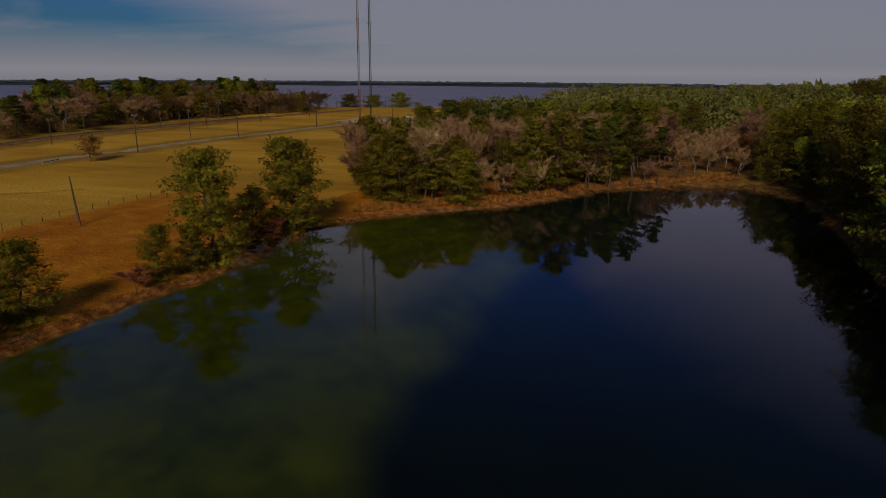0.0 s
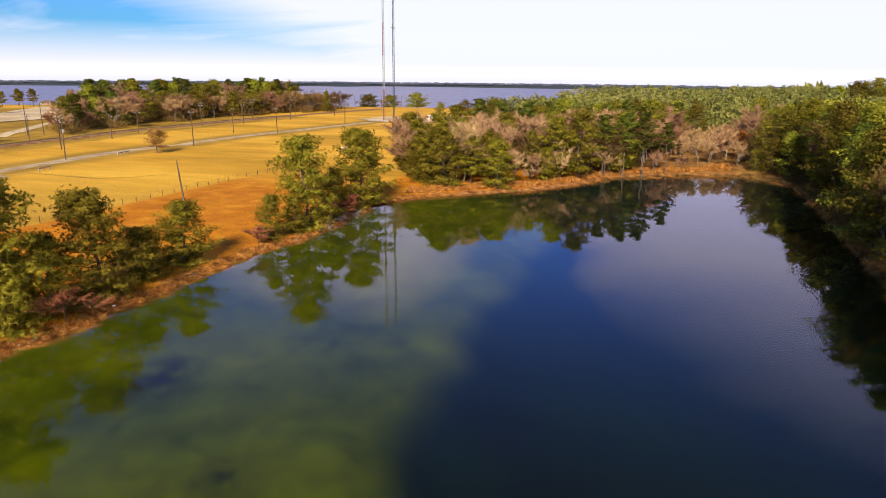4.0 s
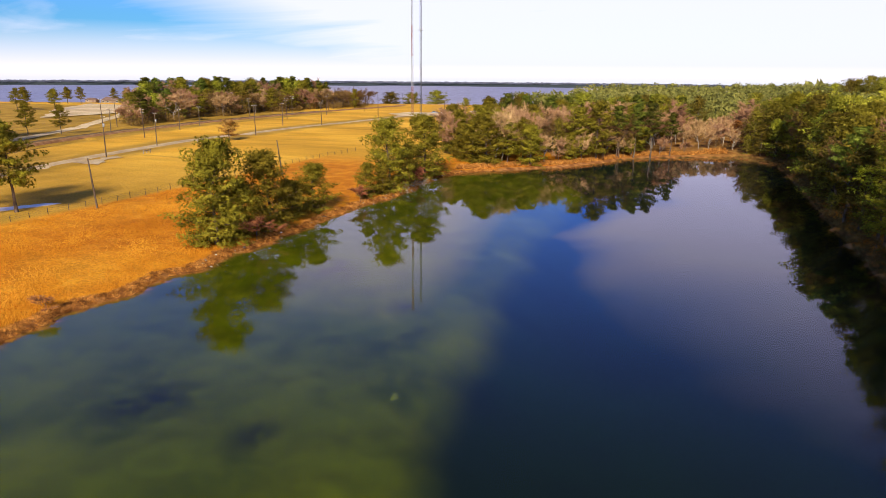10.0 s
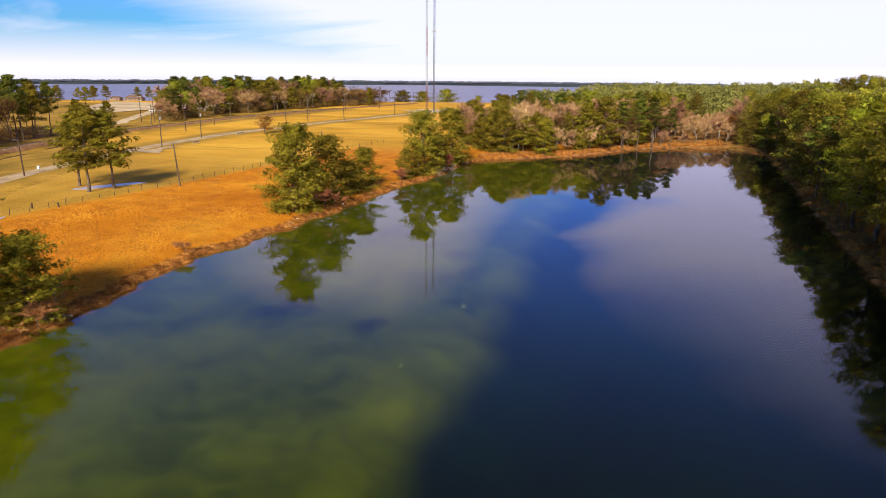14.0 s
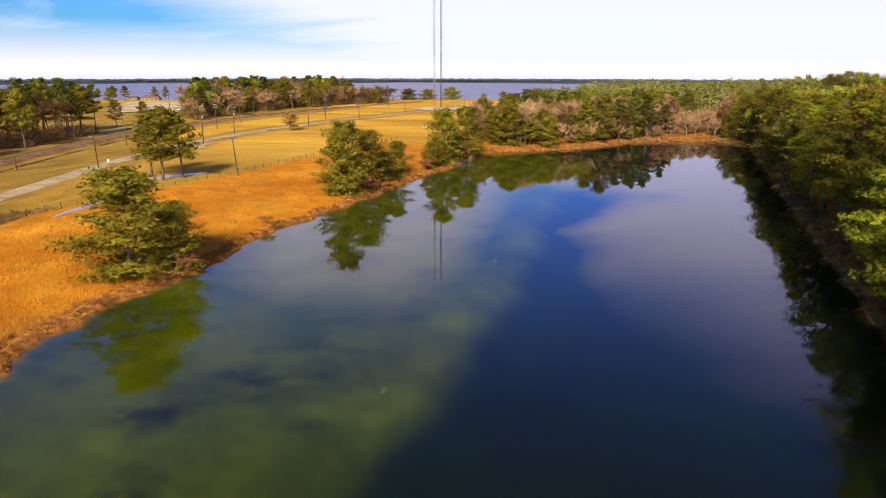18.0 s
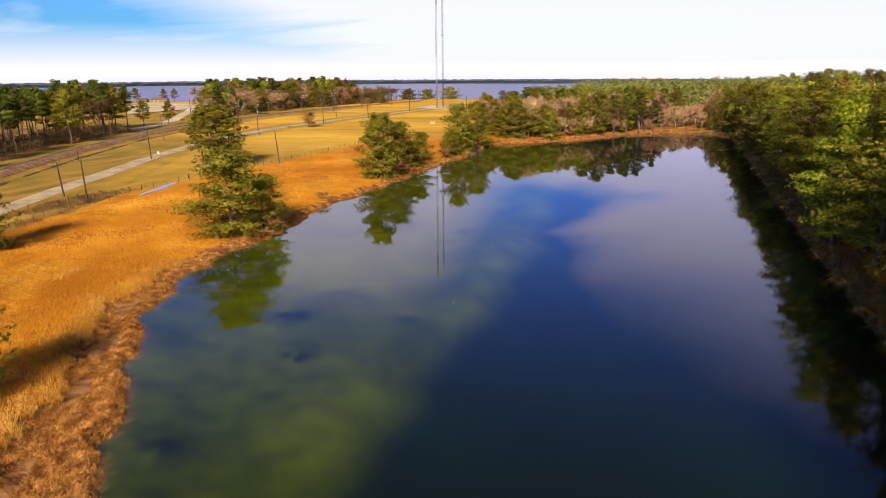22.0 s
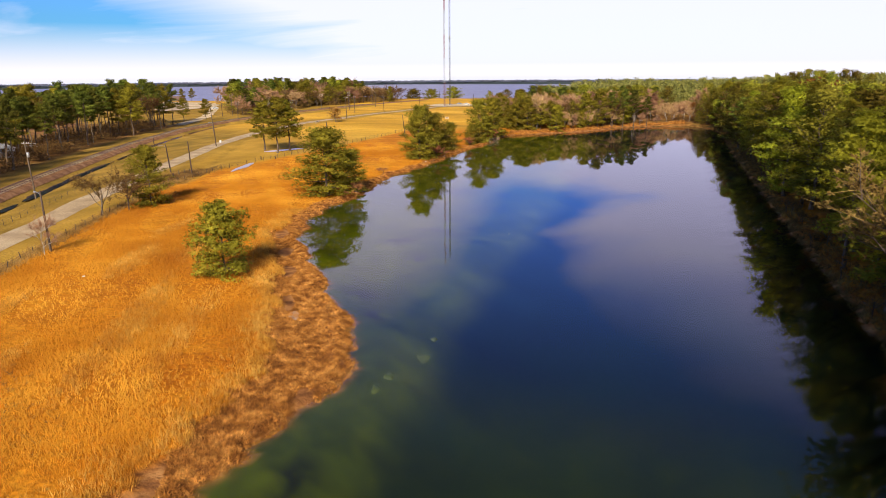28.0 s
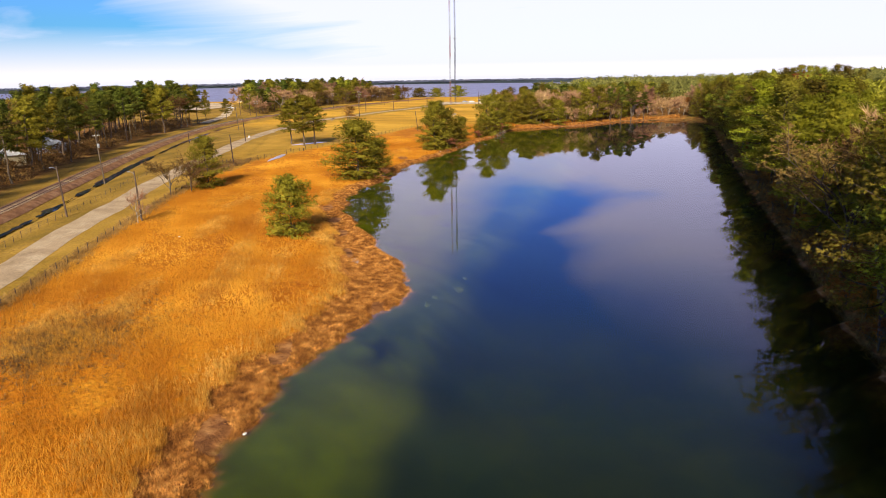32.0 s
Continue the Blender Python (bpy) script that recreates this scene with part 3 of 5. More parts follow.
def join_np(pieces):
    vs, fs, n = [], [], 0
    for v, f in pieces:
        vs.append(v)
        fs.append(f + n)
        n += len(v)
    return np.concatenate(vs), np.concatenate(fs)


def blades(centres, outs, rng, length, width, per, jitter=0.45):
    """Needle tufts: thin triangles at each centre, laid shingle-wise over the clump so that they face outwards. Also gives their soft normals."""
    n = len(centres) * per
    c, o = np.repeat(centres, per, axis=0), np.repeat(outs, per, axis=0)
    face = o + rng.normal(size=(n, 3)) * jitter
    face /= np.linalg.norm(face, axis=1)[:, None] + 1e-9
    d = np.cross(face, rng.normal(size=(n, 3)))
    d /= np.linalg.norm(d, axis=1)[:, None] + 1e-9
    s = np.cross(d, face)
    d = d + 0.35 * o
    d /= np.linalg.norm(d, axis=1)[:, None] + 1e-9
    ln = (length * rng.uniform(0.6, 1.25, n))[:, None]
    w = (width * rng.uniform(0.7, 1.3, n))[:, None]
    v = np.stack([c - s * w, c + s * w, c + d * ln], 1)
    turn = np.einsum("ij,ij->i", np.cross(v[:, 1] - v[:, 0], v[:, 2] - v[:, 0]), o) < 0
    v[turn] = v[turn][:, [1, 0, 2]]
    soft = o + 0.35 * face
    soft /= np.linalg.norm(soft, axis=1)[:, None] + 1e-9
    return v.reshape(-1, 3), np.arange(3 * n).reshape(n, 3), np.repeat(soft, 3, axis=0)


# ---------------------------------------------------------------- ground and water
def spaced(lo, hi, step):
    return np.arange(lo, hi, step)


def build_ground():
    grow = np.cumsum(6 * 1.16 ** np.arange(32))
    xs = np.concatenate([(-300 - grow)[::-1], spaced(-300, -215, 3.0), spaced(-215, -66, 1.6), spaced(-66, -12, 0.8), spaced(-12, 24, 2.5), spaced(24, 42, 0.9), spaced(42, 130, 5), 130 + grow])
    ys = np.concatenate([(-270 - grow[:24])[::-1], spaced(-270, -170, 3.0), spaced(-170, 180, 0.9), spaced(180, 340, 3), spaced(340, 640, 6), 640 + grow])
    xs, ys = xs[np.abs(xs) < 4800], ys[np.abs(ys) < 4800]
    gx, gy = np.meshgrid(xs, ys)
    z, layers = land(gx.ravel(), gy.ravel())
    nx, ny = len(xs), len(ys)
    idx = np.arange(nx * ny).reshape(ny, nx)
    q = np.stack([idx[:-1, :-1], idx[:-1, 1:], idx[1:, 1:], idx[1:, :-1]], -1).reshape(-1, 4)
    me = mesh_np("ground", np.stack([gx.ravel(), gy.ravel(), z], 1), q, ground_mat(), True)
    for k, v in layers.items():
        a = me.attributes.new(k, "FLOAT", "POINT")
        a.data.foreach_set("value", np.asarray(v, np.float32) * np.ones(nx * ny, np.float32))
    return tagged(new("ground", me), "golden dry winter pasture sloping gently to a pond", "ground", kind="structure")


def along(ys_c, xs_c, lo, hi, step):
    """Points and unit directions along a plan curve, smoothed."""
    y = np.arange(lo, hi, step)
    x = curve_x(y, ys_c, xs_c)
    k = np.hanning(25)
    pad = np.pad(x, 12, mode="reflect", reflect_type="odd")
    x = np.convolve(pad, k / k.sum(), "valid")
    d = np.stack([np.gradient(x, y), np.ones_like(y)], 1)
    d /= np.linalg.norm(d, axis=1)[:, None]
    return x, y, d


def ribbon(ys_c, xs_c, lo, hi, half, lift, name, material, cols=7, ragged=0.0, seed=0, offset=0.0):
    x, y, d = along(ys_c, xs_c, lo, hi, 1.5)
    rng = np.random.default_rng(seed)
    nrm = np.stack([d[:, 1], -d[:, 0]], 1)
    w = half + ragged * np.convolve(rng.normal(size=len(y)), np.ones(5) / 5, "same")
    rows = []
    for f in np.linspace(-1, 1, cols):
        px, py = x + nrm[:, 0] * (w * f + offset), y + nrm[:, 1] * (w * f + offset)
        rows.append(np.stack([px, py, land(px, py)[0] + lift(f) if callable(lift) else land(px, py)[0] + lift], 1))
    v = np.stack(rows, 1)
    n, k = v.shape[:2]
    idx = np.arange(n * k).reshape(n, k)
    q = np.stack([idx[:-1, :-1], idx[:-1, 1:], idx[1:, 1:], idx[1:, :-1]], -1).reshape(-1, 4)
    return mesh_np(name, v.reshape(-1, 3), q, material, True)


build_ground()
bm = bmesh.new()
for p in ((-75, -262), (45, -262), (45, 180), (-75, 180)):
    bm.verts.new((*p, 0.0))
bm.faces.new(bm.verts)
pond = tagged(new("water", mesh_bm("water", bm, POND_WATER)), "still dark pond with green algae shallows along one bank", "pond", kind="structure")
pond.visible_shadow = False
bm = bmesh.new()
for a in range(-74, 64, 3):
    bm.verts.new((1612 * math.sin(radians(a)), 1612 * math.cos(radians(a)) - 150, -3.6))
for p in ((200, 560), (-240, 440), (-600, 320), (-1500, 230)):
    bm.verts.new((*p, -3.6))
bm.faces.new(bm.verts)
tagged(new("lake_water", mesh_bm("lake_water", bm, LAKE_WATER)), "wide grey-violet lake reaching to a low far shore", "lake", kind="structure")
tagged(new("road", ribbon(ROAD_Y, ROAD_X, -250, 345, 2.6, lambda f: 0.07 - 0.04 * f * f, "road", ROAD, ragged=0.25, seed=3)), "narrow pale unmarked lane through dry grass", "road", kind="structure")

# ---------------------------------------------------------------- trees
def crown_and_trunk(seed, h, r, base, env, n_branch, n_cluster, n_tuft, length, width, per, lift, leaf, bark, trunk_r, spread=0.14, lean=0.03):
    rng = np.random.default_rng(seed)
    zs = np.linspace(0, h * 0.97, 8)
    bend = rng.normal(size=2) * lean * h
    wob = rng.normal(size=(8, 2)) * 0.01 * h
    wob[0] = 0
    stem = np.stack([bend[0] * (zs / h) ** 2 + wob[:, 0], bend[1] * (zs / h) ** 2 + wob[:, 1], zs], 1)
    stem[0, 2] = -0.3
    wood = [tube_np(stem, trunk_r * (1 - 0.88 * zs / h) * np.where(zs == 0, 1.35, 1.0), 7)]
    at = lambda z: np.array([np.interp(z, zs, stem[:, 0]), np.interp(z, zs, stem[:, 1]), z])  # noqa: E731
    centres, outs = [], []

    def puff(mid, count, shape):
        """A clump of tufts about one place, each with its way out of the clump."""
        g = rng.normal(size=(count, 3))
        g *= (np.minimum(np.linalg.norm(g, axis=1), 1.7) / (np.linalg.norm(g, axis=1) + 1e-9))[:, None]
        axis = np.array([mid[0], mid[1], 0.0]) / (math.hypot(mid[0], mid[1]) + 0.3)
        o = g * [0.7, 0.7, 1.0] + 0.55 * axis + [0, 0, 0.55]
        centres.append(mid + g * spread * r * np.array(shape))
        outs.append(o / (np.linalg.norm(o, axis=1)[:, None] + 1e-9))

    for i in range(n_branch):
        u = (i + rng.uniform(0, 0.9)) / n_branch
        z0 = h * (base + (0.98 - base) * u)
        az = i * 2.4 + rng.normal() * 0.5
        ln = r * env(u) * rng.uniform(0.62, 1.12)
        e = lift[0] + (lift[1] - lift[0]) * u + rng.normal() * 0.14
        d = np.array([math.cos(az) * math.cos(e), math.sin(az) * math.cos(e), math.sin(e)])
        p0 = at(z0)
        p2 = p0 + d * ln
        p1 = p0 + d * ln * 0.5 + [0, 0, -0.05 * ln]
        wood.append(tube_np([p0, p1, p2], [0.02 + trunk_r * 0.28 * (1 - 0.7 * u), 0.015 + trunk_r * 0.15 * (1 - u), 0.008], 3))
        side = np.cross(d, [0, 0, 1])
        for s in np.linspace(0.38, 1.02, n_cluster):
            c = p0 + d * ln * s + side * rng.normal() * 0.20 * ln + [0, 0, rng.normal() * 0.05 * ln]
            puff(c, n_tuft, (1, 1, 0.5))
    puff(at(h * 0.97), n_tuft * 2, (0.8, 0.8, 1.0))
    v, f, soft = blades(np.concatenate(centres), np.concatenate(outs), rng, length, width, per)
    return mesh_np("trunk", *join_np(wood), bark, True), mesh_np("crown", v, f, leaf, True, soft), float(np.percentile(v[:, 2], 99.7))


def bare(seed, h, r, twigs, leaf, bark, trunk_r, leaves=0, twig=0.04):
    """A leafless tree: trunk, forking limbs, and a haze of fine twigs."""
    rng = np.random.default_rng(seed)
    wood, ends = [], []

    def grow(p, d, ln, rad, level):
        q = p + d * ln
        mid = (p + q) / 2 + rng.normal(size=3) * 0.05 * ln
        wood.append(tube_np([p, mid, q], [rad, rad * 0.75, rad * 0.5], 5 if level == 0 else 3))
        if level >= 3:
            ends.append((p, q, d))
            return
        for _ in range(6 if level == 0 else rng.integers(3, 5)):
            nd = d * 0.8 + rng.normal(size=3) * 0.5 * np.array([1, 1, 0.6]) + [0, 0, 0.15]
            nd /= np.linalg.norm(nd)
            start = p + d * ln * rng.uniform(0.35, 1.0)
            grow(start, nd, ln * rng.uniform(0.55, 0.85), rad * 0.5, level + 1)

    grow(np.array([0, 0, -0.3]), np.array([rng.normal() * 0.05, rng.normal() * 0.05, 1.0]), h * 0.42, trunk_r, 0)
    k = max(1, twigs // max(1, len(ends)))
    c, dd = [], []
    for p, q, d in ends:
        s = rng.uniform(0.1, 1.0, (k, 1))
        c.append(p + (q - p) * s)
        dd.append(d + rng.normal(size=(k, 3)) * 0.55 + [0, 0, 0.25])
    c, dd = np.concatenate(c), np.concatenate(dd)
    dd /= np.linalg.norm(dd, axis=1)[:, None]
    sd = np.cross(dd, rng.normal(size=dd.shape))
    sd /= np.linalg.norm(sd, axis=1)[:, None] + 1e-9
    ln = (h * 0.11 * rng.uniform(0.5, 1.2, len(c)))[:, None]
    v = np.stack([c - sd * twig, c + sd * twig, c + dd * ln], 1).reshape(-1, 3)
    f = np.arange(len(v)).reshape(-1, 3)
    if leaves:
        tips = (c + dd * ln * rng.uniform(0.2, 1, (len(c), 1)))[rng.integers(0, len(c), leaves)]
        ways = rng.normal(size=(len(tips), 3)) + [0, 0, 0.4]
        v2, f2, _ = blades(tips, ways / np.linalg.norm(ways, axis=1)[:, None], rng, 0.19, 0.045, 4)
        v, f = join_np([(v, f), (v2, f2)])
    zmax = max(v[:, 2].max(), 1e-3)
    return mesh_np("trunk", *join_np(wood), bark, True), mesh_np("crown", v, f, leaf), zmax


def env_full(u):
    return (0.72 + 0.28 * min(1.0, u * 4.0)) * math.sqrt(max(0.0, 1 - u ** 2.3)) + 0.10


def env_dome(u):
    return math.sqrt(max(0.0, 1 - (2 * u - 0.75) ** 2 / 1.7)) * 0.95


def env_tall(u):
    return (0.55 + 0.45 * math.sin(min(1.0, u * 1.25) * math.pi)) * (1 - u * 0.35)


rad = math.radians
HERO = [crown_and_trunk(100 + k, 14, 5.0, 0.02, env_full, 66, 5, 17, 0.36, 0.046, 11, (rad(-6), rad(58)), PINE, BARK, 0.24, spread=0.125) for k in range(4)]
YOUNG = [crown_and_trunk(120 + k, 9.5, 4.0, 0.02, env_full, 64, 5, 15, 0.30, 0.040, 11, (rad(-4), rad(62)), PINE, BARK, 0.15, spread=0.12) for k in range(2)]
TALL = [crown_and_trunk(140 + k, 19, 4.4, 0.46 + 0.06 * (k % 3), env_tall, 26, 5, 13, 0.42, 0.058, 11, (rad(-5), rad(50)), DARK_PINE, BARK, 0.24, spread=0.125, lean=0.04) for k in range(5)]
MID = [crown_and_trunk(160 + k, 15, 4.6, 0.08 + 0.07 * (k % 3), env_full, 42, 5, 15, 0.40, 0.055, 10, (rad(0), rad(56)), PINE, BARK, 0.22, spread=0.125) for k in range(5)]
DOME = [crown_and_trunk(180 + k, 17, 6.0, 0.08, env_dome, 36, 4, 17, 0.36, 0.075, 9, (rad(5), rad(72)), OAK, BARK, 0.28, spread=0.14) for k in range(5)]
FINE = [crown_and_trunk(190 + k, 18, 4.8, 0.16, env_dome, 40, 5, 18, 0.22, 0.036, 13, (rad(0), rad(72)), OAK, BARK, 0.26, spread=0.12) for k in range(3)]
LANE = [crown_and_trunk(150 + k, 17, 5.8, 0.36, env_tall, 32, 5, 15, 0.44, 0.064, 11, (rad(-12), rad(50)), PINE, BARK, 0.26, spread=0.10, lean=0.02) for k in range(3)]
BROAD = [crown_and_trunk(170 + k, 10, 7.6, 0.04, env_dome, 44, 5, 16, 0.5, 0.13, 6, (rad(-5), rad(75)), OAK, BARK, 0.4, spread=0.12) for k in range(2)]
ROUND = [crown_and_trunk(175, 7.5, 3.6, 0.28, env_dome, 34, 5, 12, 0.3, 0.06, 6, (rad(5), rad(72)), ORANGE_LEAF, BARK, 0.15, spread=0.12)]
BARE = [bare(200 + k, 12, 4, 4600, TWIG, PALE_BARK if k % 2 else BARK, 0.16) for k in range(5)]
THIN = [bare(210 + k, 14, 4, 5200, TWIG, PALE_BARK, 0.2, twig=0.014) for k in range(2)]
BROWNISH = [bare(220 + k, 12, 4, 900, BROWN_LEAF, BARK, 0.18, leaves=3600, twig=0.025) for k in range(3)]
EASTERN = [crown_and_trunk(130 + k, 21, 4.8, 0.12 + 0.06 * k, env_tall, 50, 5, 17, 0.30, 0.030, 14, (rad(-8), rad(55)), EAST_PINE, BARK, 0.24, spread=0.125) for k in range(4)]
SHRUB = [bare(240 + k, 12, 4, 4200, RED_TWIG, BARK, 0.12) for k in range(2)]
RUST_ROUND = [crown_and_trunk(231, 8, 3.4, 0.10, env_dome, 34, 5, 12, 0.28, 0.05, 6, (rad(5), rad(72)), RUST, BARK, 0.15, spread=0.12)]
RUSTY = [bare(230 + k, 8, 3, 300, RUST, BARK, 0.12, leaves=2600, twig=0.025) for k in range(2)]
KINDS = {
    "hero": (HERO, "pine_tree", "bushy green pine with foliage almost to the ground", "tree"),
    "young": (YOUNG, "pine_tree", "young rounded green pine standing in dry grass", "tree"),
    "tall": (TALL, "pine_tree", "tall pine with a bare trunk and high dark crown", "tree"),
    "lane": (LANE, "pine_tree", "tall pine with drooping limbs beside the lane", "tree"),
    "mid": (MID, "pine_tree", "green pine in the edge of the woods", "tree"),
    "dome": (DOME, "oak_tree", "broad olive-green tree with a domed leafy crown", "tree"),
    "fine": (FINE, "oak_tree", "broad olive-green tree with a domed leafy crown", "tree"),
    "broad": (BROAD, "oak_tree", "dark round spreading oak on the lake front", "tree"),
    "round": (ROUND, "brown_tree", "small round brown tree beside the lane", "tree"),
    "eastern": (EASTERN, "pine_tree", "tall full pine in the woods along the water", "tree"),
    "rust_round": (RUST_ROUND, "rust_tree", "small tree with rust-orange autumn leaves", "tree"),
    "bare": (BARE, "bare_tree", "leafless pinkish-brown tree with fine twigs", "tree"),
    "shrub": (SHRUB, "bare_shrub", "low leafless reddish shrub on the pond bank", "shrub"),
    "thin": (THIN, "bare_tree", "grey leafless tree with pale spreading limbs", "tree"),
    "brown": (BROWNISH, "bare_tree", "brown tree with withered leaves still hanging", "tree"),
    "rusty": (RUSTY, "rust_tree", "small tree with rust-orange autumn leaves", "tree"),
}
tree_rng = np.random.default_rng(7)


def tree(kind, x, y, h, wide=1.0, group="", pick=None, label="", turn=None):
    protos, name, text, cat = KINDS[kind]
    k = int(tree_rng.integers(0, len(protos))) if pick is None else pick
    trunk, crown, ph = protos[k]
    ob = new(name)
    s = h / ph
    ob.empty_display_size = 0.5
    ob.matrix_basis = Matrix.LocRotScale((x, y, height(x, y)), Euler((0, 0, tree_rng.uniform(0, 6.28) if turn is None else turn)), (s * wide, s * wide, s))
    part("trunk", trunk, ob)
    part("crown", crown, ob)
    return tagged(ob, label or text, cat, group)


def scatter(x0, x1, y0, y1, gap, seed, ok=None):
    rng = np.random.default_rng(seed)
    for gx in np.arange(x0, x1, gap):
        for gy in np.arange(y0, y1, gap):
            x, y = gx + rng.uniform(-0.42, 0.42) * gap, gy + rng.uniform(-0.42, 0.42) * gap
            if ok is None or ok(x, y):
                yield x, y, rng


# pines along the west bank
for x, y, h, wide, pick in ((-62.6, 22.5, 15.8, 1.12, 0), (-60.8, 34.5, 13.0, 1.15, 1), (-61.0, 49.5, 9.0, 1.3, 2), (-63.2, 25, 7.5, 1.1, 3), (-61.8, 28.5, 9.0, 1.15, 2), (-60.8, 42, 7.0, 1.4, 3),
                            (-56.2, 76, 15.8, 1.05, 1), (-54.8, 96.4, 15.4, 1.2, 3), (-57.6, 66.5, 7.2, 1.0, 2), (-55.8, 86, 9.0, 1.15, 0), (-55.8, 71, 6.0, 1.05, 3),
                            (-62.8, -40.3, 14.4, 1.5, 0), (-60.6, -34.8, 9.2, 1.35, 1)):
    tree("hero", x, y, h, wide, "pines along the pond bank", pick)
tree("young", -50.2, -97.2, 9.6, 1.15, pick=0)
for x, y, h in ((-111, 24, 17.4), (-109, 28.8, 16.4), (-118.5, 29, 16)):
    tree("lane", x, y, h, 1.25, "pines beside the lane")
tree("brown", -93, -71, 9.5, 1.3, label="thinly leaved roadside shrub tree by the wire fence")
tree("brown", -91.5, -66, 9.0, 1.1, label="thinly leaved roadside shrub tree by the wire fence")
tree("hero", -91, -60.5, 11.5, 1.1, "", 2, label="green pine by the roadside fence")
tree("thin", -80.5, -96, 6.5, 0.9, label="leafless shrub beside a lamp pole")
tree("round", -150, 152, 7.8, 1.4)
for x, y, h in ((-58.5, 27, 4.2), (-56.5, 61, 3.5), (-54.5, 88, 4.5), (-55.2, 82, 3.8), (-58, -36, 3.2), (-62.5, -8, 2.0)):
    tree("shrub", x, y, h, 1.7, "bare shrubs on the bank")

# far end of the pond
for x, y, h, k, w in ((-51, 127, 10.5, "hero", 1.2), (-46, 124.5, 12.4, "hero", 1.15), (-41, 129, 10.5, "mid", 1.3), (-34, 127.5, 10.2, "hero", 1.2), (-37.5, 134, 11, "mid", 1.2), (-24.5, 140, 7.6, "hero", 0.9),
                      (-29, 143, 11, "dome", 0.8), (-17.5, 147.5, 15.5, "mid", 1.1), (-12, 156, 14, "tall", 1.1), (-7, 159, 15, "tall", 1.1), (-2, 162, 15, "tall", 1.2), (4, 167, 12, "tall", 1.1), (-56, 133, 9, "hero", 1.1), (-62, 141, 8, "mid", 1.3)):
    tree(k, x, y, h * 1.13, w, "pines at the far end of the pond")
for x, y, h in ((-31, 133.5, 9), (-27.5, 137, 8), (-21.5, 143.5, 10.5), (-15.5, 151, 11), (-10, 158, 9), (1, 167, 7), (8.5, 172, 5), (-43, 136, 10), (-36, 131, 9)):
    tree("bare", x, y, h, 1.1, "bare trees at the far end of the pond")
tree("rust_round", 27.5, 203, 9.0, 1.0)
tree("rusty", 69, 131, 21.5, 1.2, label="tall tree with rust-brown leaves over the woods")
for x, y, h, k in ((30, 181, 14, "dome"), (35, 178, 16, "dome"), (33, 188, 15, "brown"), (38, 184, 17, "dome"), (36, 195, 16, "dome"), (40, 176, 17, "eastern"), (39, 204, 17, "dome"), (44, 190, 18, "dome"), (27.5, 174.5, 7, "dome"), (31, 171, 10, "dome"), (34.5, 166, 12, "dome"), (37, 159, 15, "dome"), (38, 151, 16, "eastern")):
    tree(k, x, y, h, 1.15, "woods at the pond corner", label="brown-leaved tree in the pond corner" if k == "brown" else "dark green tree in the pond corner")
for x, y in ((22, 178), (27, 176), (33, 170), (19.5, 190)):
    tree("brown", x, y, 3.2, 1.6, "brown shrubs in the pond corner", label="low brown shrub beside the water")


def far_end(x, y):
    return y > 118 + max(0.0, (x + 50)) * 0.85 + 4 and not (x < -46 and y < 138) and x > -66 + (y - 130) * 0.12


far_stuff = []
for x, y, rng in scatter(-66, 70, 118, 262, 7.4, 21, far_end):
    # a glade runs back from the corner of the pond, with a few thin bare trees in it
    glade = -0.8 + 0.128 * (y + 43) > x > -6 and y < 122 + max(0.0, x + 50) * 0.85 + (x + 6) * 3.4
    if glade:
        if rng.uniform() < 0.5 and y > 184:
            tree("bare", x, y, rng.uniform(7, 10), 1.0, "bare trees in the glade", label="slender leafless tree in a glade")
        continue
    depth = y - (122 + max(0.0, x + 50) * 0.85)
    if depth < 56:
        k = rng.choice(["bare", "bare", "bare", "bare", "bare", "bare", "brown", "mid"]) if x < 12 else rng.choice(["bare", "bare", "brown", "dome"])
        tree(k, x, y, rng.uniform(12, 16.5), 1.25, "woods at the far end of the pond")
    elif depth < 82:
        tree(rng.choice(["mid", "tall", "dome", "dome"]), x, y, rng.uniform(14, 18), 1.3, "woods at the far end of the pond")
    else:
        far_stuff.append((x, y))

# woods on the east bank
east_stuff = []
for x, y, rng in scatter(26, 84, -235, 215, 6.8, 33, lambda x, y: x > curve_x(y, EAST_Y, EAST_X) + 1.6 and not (y > 166 and x < 39)):
    edge = x - float(curve_x(y, EAST_Y, EAST_X))
    if edge < 10:
        tree(rng.choice(["eastern", "eastern", "eastern", "fine", "eastern", "eastern", "brown"]) if y < 60 else rng.choice(["dome", "eastern", "mid", "dome", "tall", "brown"]), x, y, rng.uniform(20, 24) if y < 20 else rng.uniform(16, 20), 1.36 if edge < 5 and y < 40 else 1.18, "woods on the east bank")
    elif edge < 24:
        tree(rng.choice(["eastern", "fine", "eastern", "eastern", "fine", "bare"] if y < 30 else ["dome", "mid", "tall", "dome", "bare", "brown"]), x, y, rng.uniform(17, 21.5) if y < 20 else rng.uniform(15.5, 19), 1.12, "woods on the east bank")
    else:
        east_stuff.append((x, y))
rng = np.random.default_rng(35)
for y in np.arange(-230, 160, 6.0):
    x = float(curve_x(y, EAST_Y, EAST_X)) + rng.uniform(1.2, 3.2)
    k = rng.choice(["brown", "brown", "fine", "brown"])
    tree(k, x, y + rng.uniform(-1.5, 1.5), rng.uniform(2.2, 4.5), 1.5, "shrubs under the east woods", label="low olive shrub under the pines" if k == "fine" else "low brown shrub under the pines beside the water")
